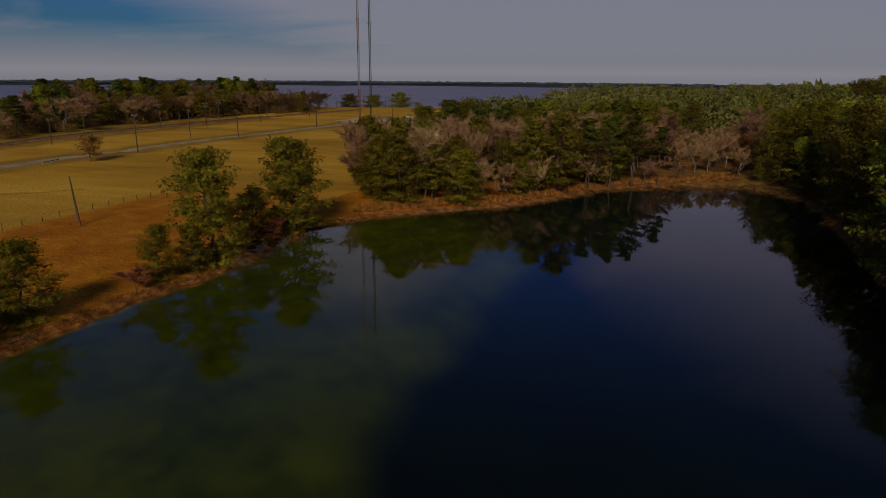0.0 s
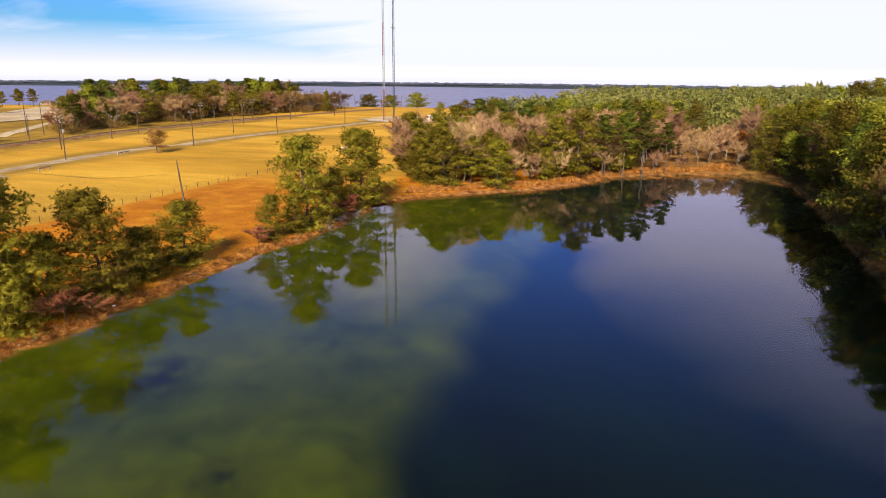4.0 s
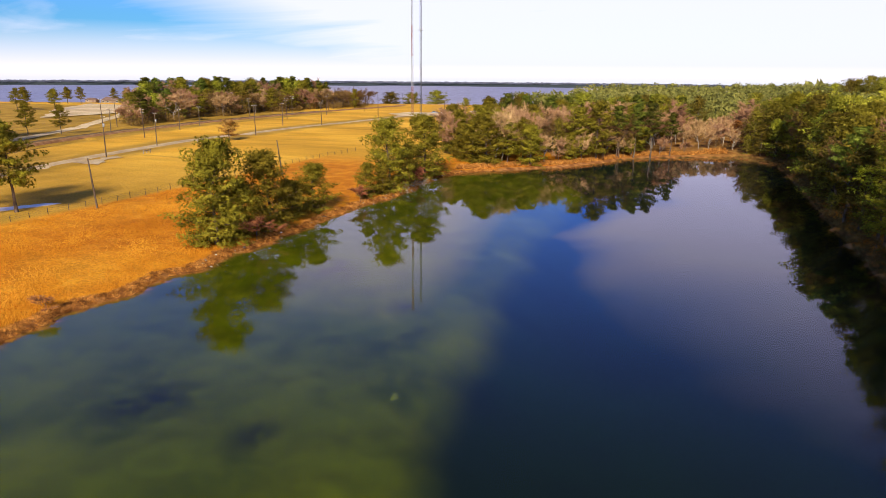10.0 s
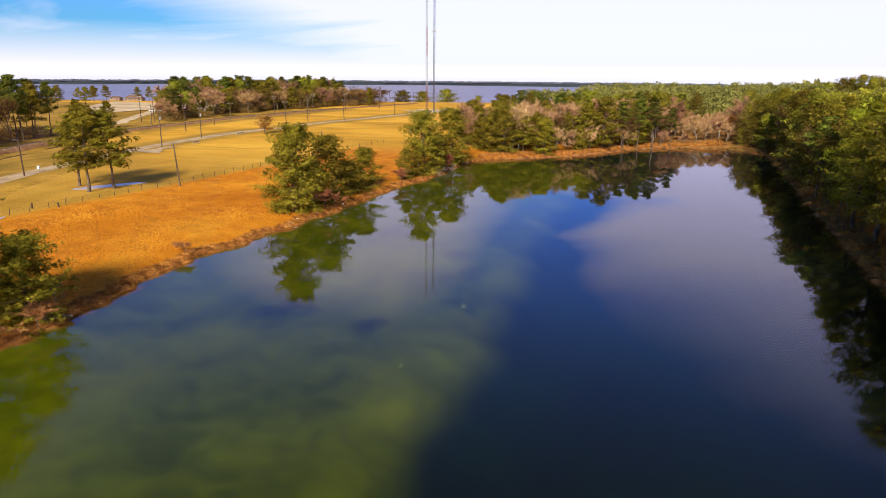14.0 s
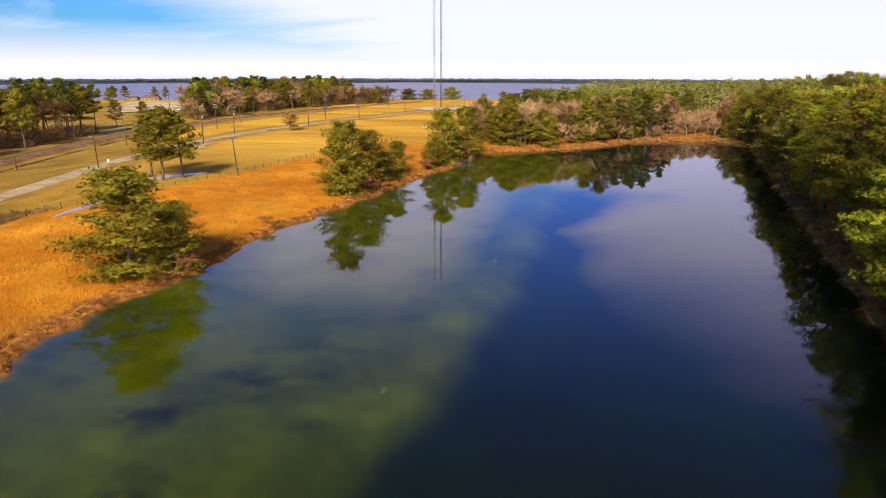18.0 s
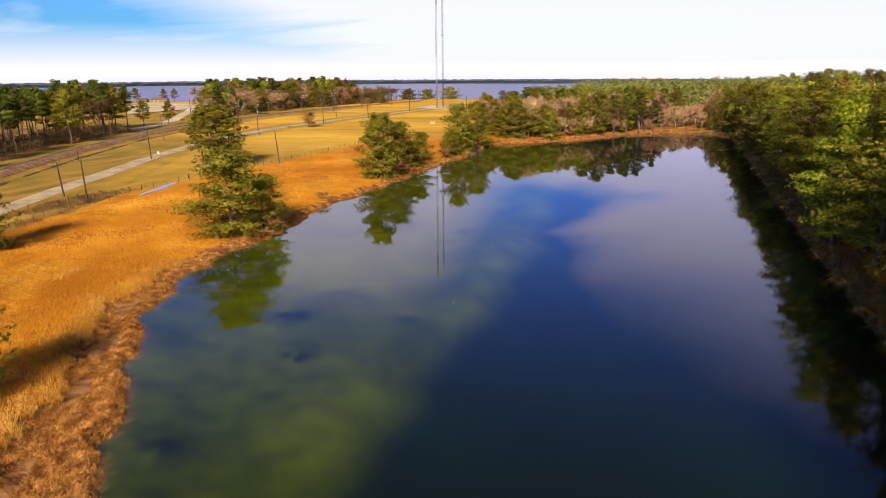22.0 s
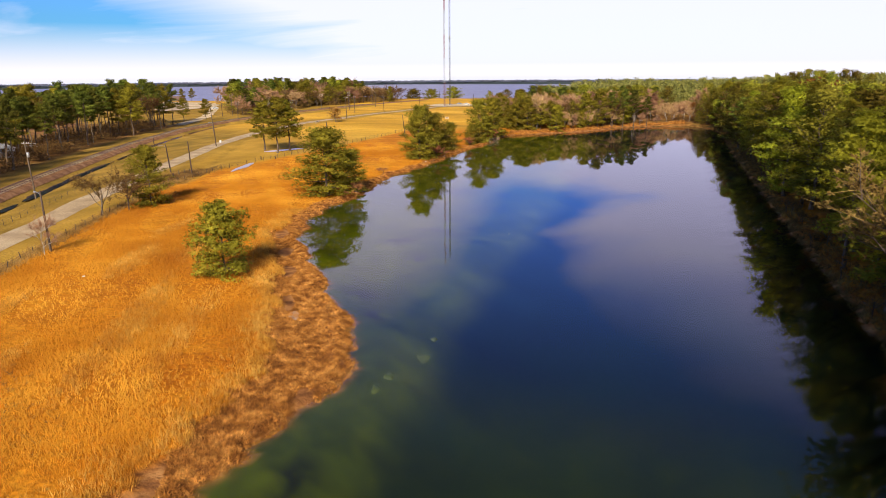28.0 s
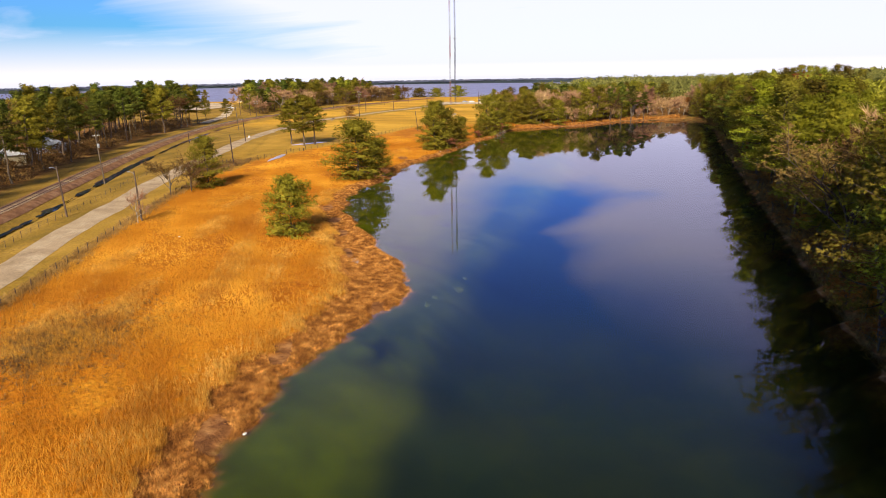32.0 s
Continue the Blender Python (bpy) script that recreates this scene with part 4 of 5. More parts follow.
for x, y, h in ((98, 448, 17), (110, 455, 20), (121, 460, 23), (132, 464, 25), (141, 470, 24.5), (152, 468, 23.5), (163, 476, 25), (172, 474, 24), (184, 480, 22), (128, 474, 23), (148, 480, 24)):
    tree("dome", x, y, h, 1.25, "tall trees rising over the woods", label="tall dark spreading tree rising over the woods")
for x, y in ((25.0, -92), (24.6, -104), (26.0, -60), (25.4, -78), (27.2, -35), (24.5, -112), (24.2, -124)):
    tree("rusty", x, y, 3.5, 1.3, "rust shrubs on the east bank", label="low rust-leaved shrub overhanging the water")
for x, y in ((33, -70), (35, -98), (33.5, -15), (36, -45)):
    tree("thin", x, y, 12, 0.85, "bare trees on the east bank", label="grey leafless tree leaning out of the woods")

# woods past the railway
for x, y, rng in scatter(-330, -105, -140, 128, 9.2, 41, lambda x, y: -52 < x - float(curve_x(y, RAIL_Y, RAIL_X)) < -13.5 and y < 120 - (x + 200) * 0.1):
    edge = -(x - float(curve_x(y, RAIL_Y, RAIL_X))) - 13.5
    k = rng.choice(["tall", "tall", "tall", "lane", "tall", "tall", "tall", "brown"])
    tree(k, x, y, rng.uniform(15, 21) + 2.0 * (edge > 10), 1.1, "woods past the railway")
rail_under = [(x, y) for x, y, _ in scatter(-330, -105, -120, 118, 5.2, 43, lambda x, y: -44 < x - float(curve_x(y, RAIL_Y, RAIL_X)) < -14 and y < 116 - (x + 200) * 0.1)]
lake_under = []

# mixed wood by the lake: brown bare trees in front, pines showing over them
WOOD_Y, WOOD_X = [182, 246, 289, 334, 374, 420], [-226, -233, -231, -222, -206, -206]
for x, y, rng in scatter(-320, -204, 182, 412, 8.2, 51, lambda x, y: x < np.interp(y, WOOD_Y, WOOD_X) and x > -268 - (475 - y) * 0.12 and y > 182 + (-224 - x) * 1.15):
    depth = np.interp(y, WOOD_Y, WOOD_X) - x
    if depth < 36 or (depth < 50 and rng.uniform() < 0.6):
        tree(rng.choice(["brown", "brown", "bare", "brown", "brown", "bare", "brown", "mid"] if y > 262 else ["bare", "mid", "dome", "bare", "tall"]), x, y, rng.uniform(11, 15.5), 1.35, "wood beside the lake")
        if rng.uniform() < 0.75:
            for _ in range(4):
                lake_under.append((x + rng.uniform(-3, 4.5), y + rng.uniform(-4, 4)))
    else:
        tree(rng.choice(["mid", "tall", "tall", "bare", "dome"]), x, y, rng.uniform(15, 21), 1.3, "wood beside the lake")
for x, y in ((-240, 405), (-247, 409), (-254, 404), (-262, 410), (-268, 405), (-276, 409), (-251, 396), (-265, 398), (-296, 332), (-288, 340), (-302, 338), (-282, 330)):
    tree("tall", x, y, 17 + (x * 7) % 5, 1.25, "wood beside the lake")
tree("mid", -203, 376, 13, 0.9, "wood beside the lake", label="dark slender conifer at the end of the lake wood")

# oaks and pines on the lake front
for x, y, h in ((-212, 466, 10.5), (-194, 468, 10), (-170, 460, 11)):
    tree("broad", x, y, h, 1.6, "oaks on the lake front")
for x, y, h in ((-98, 288, 12), (-88, 297, 13), (-78, 286, 12.5), (-70, 300, 13), (-60, 290, 12)):
    tree("dome", x, y, h, 1.3, "round trees past the mast yard", label="round green tree past the mast yard")
for x, y, h in ((-248, 483, 13), (-362, 275, 14), (-372, 262, 15), (-385, 268, 14), (-419, 340, 13), (-412, 345, 13), (-402, 368, 12), (-395, 372, 12), (-224, 148, 12), (-232, 140, 13)):
    tree("lane", x, y, h * 0.95, 1.2, "pines near the lake", label="dark rounded pine near the lake")
for x, y in ((-450, 330), (-440, 345), (-432, 352), (-320, 318), (-308, 326)):
    tree("lane", x, y, 10, 1.4, "pines near the lake", label="dark rounded pine near the lake")

# ---------------------------------------------------------------- utility poles and masts
def utility_pole(x, y, h, arms=0, lamp=0, lean=0.0, turn=0.0, label="", transformer=False, material=None):
    ob = new("utility_pole")
    ob.matrix_basis = Matrix.LocRotScale((x, y, height(x, y)), Euler((0, lean, turn)), None)
    v, f = tube_np([(0, 0, -0.5), (0, 0, h * 0.5), (0, 0, h)], [0.19, 0.16, 0.12], 8)
    part("post", mesh_np("post", v, f, material or POLE_WOOD, True), ob)
    for a in range(arms):
        z = h - 0.5 - a * 1.1
        arm = part("crossarm", box_mesh("crossarm", 2.5, 0.12, 0.14, GREY_WOOD, (0, 0.16, z), 0.015), ob)
        for px in (-1.1, -0.5, 0.5, 1.1):
            iv, fq = tube_np([(px, 0.16, z + 0.07), (px, 0.16, z + 0.16), (px, 0.16, z + 0.27)], [0.05, 0.07, 0.04], 6)
            part("insulator", mesh_np("insulator", iv, fq, WHITE_PAINT, True), arm, "pale insulator")
    if transformer:
        tv, tf = tube_np([(0.38, 0, h - 3.4), (0.38, 0, h - 3.3), (0.38, 0, h - 2.4), (0.38, 0, h - 2.3)], [0.05, 0.27, 0.27, 0.05], 10)
        part("transformer", mesh_np("transformer", tv, tf, STEEL, True), ob, "grey transformer can")
    if lamp:
        lv, lf = tube_np([(0, 0, h - 0.7), (0.9 * lamp, 0, h - 0.25), (1.9 * lamp, 0, h - 0.2)], [0.035, 0.035, 0.03], 6)
        arm = part("lamp_arm", mesh_np("lamp_arm", lv, lf, STEEL, True), ob, "curved steel lamp arm")
        part("lamp_head", box_mesh("lamp_head", 0.7, 0.3, 0.16, STEEL, (2.15 * lamp, 0, h - 0.22), 0.05), arm, "grey street lamp head")
    return tagged(ob, label or "dark creosoted wooden utility pole standing in dry grass", "utility pole", "utility poles")


POLES = [
    (-81.2, -94.2, 8.8, 0, -1), (-97.8, -93.9, 9.3, 0, -1), (-121, -59, 12.0, 1, 0), (-116, -22, 7.2, 0, -1), (-108.5, -23.5, 8.3, 0, 0),
    (-141.4, 35.5, 8.6, 0, -1), (-98.5, 36.5, 9.2, 0, 0), (-89.0, 86.0, 8.3, 0, 0), (-174, 82, 10.6, 1, 0), (-153.2, 96.5, 12.2, 1, 0), (-161.8, 128.0, 11.2, 1, 0),
    (-153.9, 175.6, 12.4, 1, 0), (-169, 222, 10.6, 1, 0), (-152.5, 229.5, 10.7, 1, 0), (-147, 285, 10.5, 1, 0)]
for n, (x, y, h, arms, lamp) in enumerate(POLES):
    utility_pole(x, y, h, arms, lamp, lean=radians(-7 if n == 7 else -5 + [1.5, -1, 0.8, -1, 1][n % 5] if n < 9 else [1.5, -1, 0.8, -2, 1][n % 5]), turn=radians(-25 + 7 * (n % 4)), transformer=n in (2, 9, 10))


def mast(x, y, h, name_label, painted, platform):
    """A slim guyed lattice mast of three legs with crossed bracing."""
    ob = new("radio_mast")
    ob.matrix_basis = pose(x, y, height(x, y))
    half, bay = 0.55, 1.6
    legs = [(half * math.cos(a), half * math.sin(a)) for a in (0.3, 0.3 + 2.094, 0.3 + 4.189)]
    n_band = 7
    for b in range(n_band):
        z0, z1 = h * b / n_band, h * (b + 1) / n_band
        m = (RED_PAINT if b % 2 == 0 else STEEL) if painted else DARK_STEEL
        pieces = []
        for lx, ly in legs:
            pieces.append(tube_np([(lx, ly, z0), (lx, ly, z1)], [0.14, 0.14], 5))
        k = max(1, int((z1 - z0) / bay))
        for i in range(k):
            za, zb = z0 + (z1 - z0) * i / k, z0 + (z1 - z0) * (i + 1) / k
            for j in range(3):
                (ax, ay), (bx, by) = legs[j], legs[(j + 1) % 3]
                pieces.append(tube_np([(ax, ay, za), (bx, by, zb)], [0.07, 0.07], 3))
                pieces.append(tube_np([(ax, ay, zb), (bx, by, zb)], [0.06, 0.06], 3))
        part("lattice_section", mesh_np("lattice_section", *join_np(pieces), m), ob, ("faded red" if painted and b % 2 == 0 else "grey" if painted else "dark steel") + " lattice section")
    if platform:
        bm = bmesh.new()
        box_bm(bm, 2.6, 0.5, 0.35, (0, 0, platform))
        part("platform", mesh_bm("platform", bm, STEEL), ob, "small steel antenna platform")
        for k in range(3):
            part("antenna", box_mesh("antenna", 0.3, 0.16, 1.9, WHITE_PAINT, (-1.1 + 1.1 * k, 0.35, platform + 0.4), 0.03), ob, "white panel antenna")
    part("base_block", box_mesh("base_block", 1.8, 1.8, 0.7, WHITE_PAINT, (0, 0, 0.2), 0.04), ob, "pale concrete base block")
    return tagged(ob, name_label, "radio mast", "radio masts")


mast(-136.7, 326, 117, "tall slim dark steel lattice mast with a small platform", False, 48.5)
mast(-136.5, 311, 117, "tall slim lattice mast in faded red and grey bands", True, 0)

# ---------------------------------------------------------------- distance
def far_trees(seed, pts, hs, ws, material, name, label, per=46, size=0.5):
    """Crowns of big leaf clumps joined in one mesh, for woods too far off to tell tree from tree."""
    rng = np.random.default_rng(seed)
    pts, hs, ws = np.asarray(pts, float), np.asarray(hs, float), np.asarray(ws, float)
    n = len(pts)
    c = np.repeat(np.stack([pts[:, 0], pts[:, 1], land(pts[:, 0], pts[:, 1])[0].clip(0, 99)], 1), per, 0)
    H, W = np.repeat(hs, per), np.repeat(ws, per)
    d = rng.normal(size=(n * per, 3))
    d /= np.linalg.norm(d, axis=1)[:, None]
    k = rng.uniform(0.55, 1.0, n * per) ** 0.5
    c = c + np.stack([d[:, 0] * W * k, d[:, 1] * W * k, H * (0.55 + 0.45 * d[:, 2] * k)], 1)
    dirs = rng.normal(size=c.shape) + [0, 0, 0.2]
    dirs /= np.linalg.norm(dirs, axis=1)[:, None]
    s = np.cross(dirs, rng.normal(size=c.shape))
    s /= np.linalg.norm(s, axis=1)[:, None]
    ln, w = (W * size)[:, None], (W * size * 0.42)[:, None]
    v = np.stack([c - s * w - dirs * ln * 0.3, c + s * w - dirs * ln * 0.3, c + dirs * ln], 1).reshape(-1, 3)
    return tagged(new(name, mesh_np(name, v, np.arange(len(v)).reshape(-1, 3), material)), label, "woods", kind="stuff")


rng = np.random.default_rng(77)
pts = [(x, y) for x, y, _ in scatter(-46, 420, 190, 760, 11, 61, lambda x, y: y > 262 or x > 72) if lake_side(x, y) < -20]
far_trees(1, pts, rng.uniform(10.5, 18.5, len(pts)), rng.uniform(3.6, 6, len(pts)), FAR_LEAF, "far_woods", "dense green woods stretching back to the horizon", 170, 0.25)
pts = [(x, y) for x, y, _ in scatter(84, 420, -260, 190, 12, 62)]
far_trees(2, pts, rng.uniform(15, 19, len(pts)), rng.uniform(4.5, 6.5, len(pts)), FAR_LEAF, "east_woods", "dense green woods behind the pond bank", 90, 0.36)
pts = [(x, y) for x, y, _ in scatter(-100, 3200, 700, 2900, 38, 63) if lake_side(x, y) < -20 and math.hypot(x, y + 150) < 1620]
far_trees(3, pts, rng.uniform(14, 18, len(pts)), rng.uniform(12, 18, len(pts)), FAR_LEAF, "horizon_woods", "low dark woods along the horizon", 16)
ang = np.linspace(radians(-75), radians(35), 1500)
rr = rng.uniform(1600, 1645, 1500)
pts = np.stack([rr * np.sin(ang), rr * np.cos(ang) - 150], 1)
far_trees(4, pts, rng.uniform(1.6, 3.2, 1500), rng.uniform(3.5, 6, 1500), HAZED_SHORE_LEAF, "far_shore_woods", "low wooded far shore of the lake, coloured blue-grey as through haze", 60, 0.35)

# far parts of the woods, joined
rng = np.random.default_rng(78)
far_trees(5, far_stuff, rng.uniform(14, 18, len(far_stuff)), rng.uniform(4, 5.5, len(far_stuff)), FAR_LEAF, "back_woods", "olive-green treetops behind the pond's far woods", 420, 0.2)
far_trees(6, east_stuff, rng.uniform(16, 20.5, len(east_stuff)), rng.uniform(4, 5.5, len(east_stuff)), OAK, "back_woods", "olive-green treetops behind the east bank", 420, 0.2)

far_trees(7, rail_under, rng.uniform(2.0, 4.2, len(rail_under)), rng.uniform(2.0, 3.2, len(rail_under)), BRUSH, "undergrowth", "brown leafless undergrowth beneath tall pines", 200, 0.13)
far_trees(8, lake_under, rng.uniform(1.8, 6.5, len(lake_under)), rng.uniform(1.8, 4.2, len(lake_under)), BROWN_LEAF, "undergrowth", "brown leafless undergrowth at the lake wood's edge", 150, 0.13)

# ---------------------------------------------------------------- railway and ditch
def track():
    tagged(new("railway_bank", ribbon(RAIL_Y, RAIL_X, -200, 420, 3.4, lambda f: 0.34 * (1 - abs(f) ** 3) + 0.03, "railway_bank", BALLAST, 9, 0.15, 5)), "brown stony railway bank", "railway", kind="structure")
    tr = new("railway_track")
    tagged(tr, "rusty railway track with pale weathered sleepers", "railway track")
    x, y, d = along(RAIL_Y, RAIL_X, -130, 330, 1.0)
    s = np.concatenate([[0], np.cumsum(np.hypot(np.diff(x), np.diff(y)))])
    for off in (-0.75, 0.75):
        px, py = x + d[:, 1] * off, y - d[:, 0] * off
        v, f = tube_np(np.stack([px, py, land(px, py)[0] + 0.50], 1), np.full(len(px), 0.085), 4)
        part("rail", mesh_np("rail", v, f, RAIL), tr, "rusty steel rail")
    tie = box_mesh("sleeper", 2.6, 0.26, 0.18, TIE, (0, 0, 0), 0.02)
    spots, joined = np.arange(20, s[-1], 0.75), []
    for n, q in enumerate(spots):
        px, py = np.interp(q, s, x), np.interp(q, s, y)
        a = math.atan2(-np.interp(q, s, d[:, 0]), np.interp(q, s, d[:, 1]))
        m = Matrix.LocRotScale((px, py, height(px, py) + 0.36), Euler((0, 0, a)), None)
        if n < 300:
            part("sleeper", tie, tr, at=m)
        else:
            joined.append(m)
    bm = bmesh.new()
    for m in joined:
        r = bmesh.ops.create_cube(bm, size=1.0, matrix=m @ Matrix.Diagonal((2.6, 0.26, 0.18, 1)))
    ob = part("sleeper_row", mesh_bm("sleeper_row", bm, TIE), tr)
    tagged(ob, kind="stuff")


track()
me = ribbon(RAIL_Y, RAIL_X, -140, 130, 0.75, 0.0, "ditch_water", DITCH_WATER, 3, 1.1, 8, offset=5.95)
for v in me.vertices:
    v.co.z = 0.24 + 0.0006 * v.co.y
tagged(new("ditch_water", me), "narrow still water in the ditch beside the railway", "ditch", kind="structure")


def puddle(x, y, a, b, turn, seed, label, sunk=False):
    rng = np.random.default_rng(seed)
    n = 28
    t = np.linspace(0, 2 * np.pi, n, endpoint=False)
    r = 1 + 0.16 * np.sin(2 * t + rng.uniform(0, 6)) + 0.12 * np.sin(3 * t + rng.uniform(0, 6)) + 0.06 * rng.normal(size=n)
    px, py = a * r * np.cos(t), b * r * np.sin(t)
    c, s = math.cos(turn), math.sin(turn)
    gx, gy = x + c * px - s * py, y + s * px + c * py
    z = land(gx, gy)[0].max() + 0.03 if not sunk else height(x, y) + 0.06
    bm = bmesh.new()
    top = [bm.verts.new((u, w, z)) for u, w in zip(gx, gy)]
    low = [bm.verts.new((x + (u - x) * 1.1, y + (w - y) * 1.1, z - 0.35)) for u, w in zip(gx, gy)]
    bm.faces.new(top)
    for i in range(n):
        bm.faces.new((top[i], low[i], low[(i + 1) % n], top[(i + 1) % n]))
    return tagged(new("puddle", mesh_bm("puddle", bm, PUDDLE_WATER)), label, "puddle", kind="structure")


puddle(-103.5, -7.5, 8.0, 1.0, radians(104), 1, "long shallow puddle at the pasture edge")
puddle(-113, 31, 6.5, 2.0, radians(60), 2, "shallow puddle under roadside pines")
puddle(-136.2, 18, 7.5, 0.9, radians(112), 3, "narrow puddle beside the lane")
puddle(-35.2, -107.0, 1.5, 0.5, radians(115), 4, "small pool behind the reeds", True)


# ---------------------------------------------------------------- fences and small roadside things
def fence(ys, xs, lo, hi, gap, post_h, post_r, wood, wires, name_label, seed):
    rng = np.random.default_rng(seed)
    x, y, d = along(ys, xs, lo, hi, 0.5)
    s = np.concatenate([[0], np.cumsum(np.hypot(np.diff(x), np.diff(y)))])
    ob = new("fence")
    tagged(ob, name_label, "fence")
    v, f = tube_np([(0, 0, -0.3), (0, 0, post_h * 0.5), (0, 0, post_h)], [post_r, post_r, post_r * 0.85], 6)
    post = mesh_np("post", v, f, wood, True)
    tops = []
    for q in np.arange(1, s[-1], gap):
        q = q + rng.uniform(-0.3, 0.3)
        px, py = float(np.interp(q, s, x)), float(np.interp(q, s, y))
        z = height(px, py)
        part("post", post, ob, at=Matrix.LocRotScale((px, py, z), Euler((rng.normal() * 0.07, rng.normal() * 0.07, rng.uniform(0, 6))), (1, 1, rng.uniform(0.8, 1.15))))
        tops.append((px, py, z))
    tops = np.array(tops)
    for k in range(wires):
        p = tops + [0, 0, post_h * (0.9 - 0.27 * k)]
        v, f = tube_np(p, np.full(len(p), 0.012), 3)
        part("wire", mesh_np("wire", v, f, CABLE), ob, "thin fence wire")
    return ob


fence(FENCE_Y, FENCE_X, -150, 138, 3.6, 1.2, 0.065, POLE_WOOD, 3, "old wire fence on weathered wooden posts across the pasture", 4)
fence(ROAD_Y, [x - 6.5 for x in ROAD_X], -150, -40, 3.2, 1.1, 0.045, POLE_WOOD, 3, "low wire fence between lane and ditch", 5)


def barrier(x, y, turn, n, label):
    ob = new("barrier")
    ob.matrix_basis = Matrix.LocRotScale((x, y, height(x, y)), Euler((0, 0, turn)), None)
    for k in range(n):
        part("post", box_mesh("post", 0.22, 0.22, 1.3, GREY_WOOD, (1.9 * (k - (n - 1) / 2), 0, 0.45), 0.03), ob)
    part("rail", box_mesh("rail", 1.9 * (n - 1) + 0.5, 0.12, 0.22, GREY_WOOD, (0, -0.17, 0.85), 0.02), ob)
    return tagged(ob, label, "barrier", "barriers by the lane")


barrier(-156.3, 144.5, radians(100), 4, "low weathered timber barrier beside the lane")
barrier(-150.5, 110, radians(100), 3, "low weathered timber barrier beside the lane")

ob = new("board_sign")
ob.matrix_basis = Matrix.LocRotScale((-98, 180, height(-98, 180)), Euler((0, 0, radians(15))), None)
for px in (-0.9, 0.9):
    part("post", box_mesh("post", 0.14, 0.14, 2.3, GREY_WOOD, (px, 0, 0.95), 0.02), ob)
part("board", box_mesh("board", 2.0, 0.08, 1.0, DIRT, (0, -0.11, 1.35), 0.02), ob, "pale tan board")
for k in range(3):
    part("text_bar", box_mesh("text_bar", 1.4 - 0.3 * k, 0.02, 0.13, DARK_STEEL, (0, -0.163, 1.65 - 0.3 * k)), ob, "dark bar of lettering")
tagged(ob, "pale tan board sign on two wooden posts in the pasture", "sign")

ob = new("meter_box")
ob.matrix_basis = pose(-143.6, 41.5, height(-143.6, 41.5))
part("post", box_mesh("post", 0.12, 0.12, 1.0, GREY_WOOD, (0, 0, 0.4), 0.01), ob)
part("box", box_mesh("box", 0.6, 0.45, 0.8, WHITE_PAINT, (0, 0, 1.1), 0.05), ob, "white metal box")
tagged(ob, "small white utility box on a post beside the lane", "utility box")


# more service poles past the lane
for x, y, h, arms in ((-213.6, 162.7, 9.5, 2), (-159.7, 26.4, 3.6, 0), (-237, 183, 12.5, 1), (-232, 186, 12.5, 1), (-185, 149, 11.0, 2), (-196, 183, 9.0, 1), (-201, 203, 9.0, 1), (-205, 250, 11, 2), (-203, 290, 11, 2), (-200, 330, 11, 2), (-190, 262, 11, 2), (-186, 300, 11, 1), (-182, 345, 11, 1),
                      (-225, 470, 10, 0), (-205, 476, 10, 0), (-190, 482, 10, 0), (-108, 282, 10, 0)):
    utility_pole(x, y, h, arms, 0, lean=radians(((x * 7) % 5 - 2) * 0.7), turn=radians((x * 3) % 40 - 20))


def power_line(points, label):
    """Sagging wires from pole top to pole top."""
    ob = new("power_line")
    for dz in (0.0, -0.9):
        pts = []
        for (x0, y0, h0), (x1, y1, h1) in zip(points, points[1:]):
            for t in np.linspace(0, 1, 9)[:-1]:
                z = (height(x0, y0) + h0) * (1 - t) + (height(x1, y1) + h1) * t - 3.2 * t * (1 - t)
                pts.append((x0 + (x1 - x0) * t, y0 + (y1 - y0) * t, z + dz))
        x, y, h = points[-1]
        pts.append((x, y, height(x, y) + h + dz))
        v, f = tube_np(pts, np.full(len(pts), 0.016), 3)
        part("wire", mesh_np("wire", v, f, CABLE), ob)
    return tagged(ob, label, "power line", "power lines")


power_line([(-121, -59, 11.8), (-153.2, 96.5, 12), (-161.8, 128, 11), (-153.9, 175.6, 12.2), (-152.5, 229.5, 10.5), (-147, 285, 10.3)], "thin sagging power line along the lane")
power_line([(-185, 149, 10.8), (-196, 183, 8.8), (-201, 203, 8.8), (-205, 250, 10.8), (-203, 290, 10.8), (-200, 330, 10.8)], "thin sagging power line along the railway")


# ---------------------------------------------------------------- buildings, cars, sand
def slab(name, pts, lift, material, label, category):
    """A ragged patch of bare ground laid over the land."""
    pts = np.array(pts, float)
    out = []
    for a, b in zip(pts, np.roll(pts, -1, 0)):
        for t in np.linspace(0, 1, 9)[:-1]:
            out.append(a + (b - a) * t)
    out = np.array(out)
    rng = np.random.default_rng(int(abs(pts[0, 0])))
    out += np.convolve(rng.normal(size=len(out) * 2), np.ones(3) / 3, "same").reshape(-1, 2) * 1.2
    bm = bmesh.new()
    zz = land(out[:, 0], out[:, 1])[0]
    mid = out.mean(0)
    c = bm.verts.new((*mid, height(*mid) + lift))
    vs = [bm.verts.new((p[0], p[1], z + lift)) for p, z in zip(out, zz)]
    for i in range(len(vs)):
        bm.faces.new((c, vs[i], vs[(i + 1) % len(vs)]))
    return tagged(new(name, mesh_bm(name, bm, material)), label, category, kind="structure")


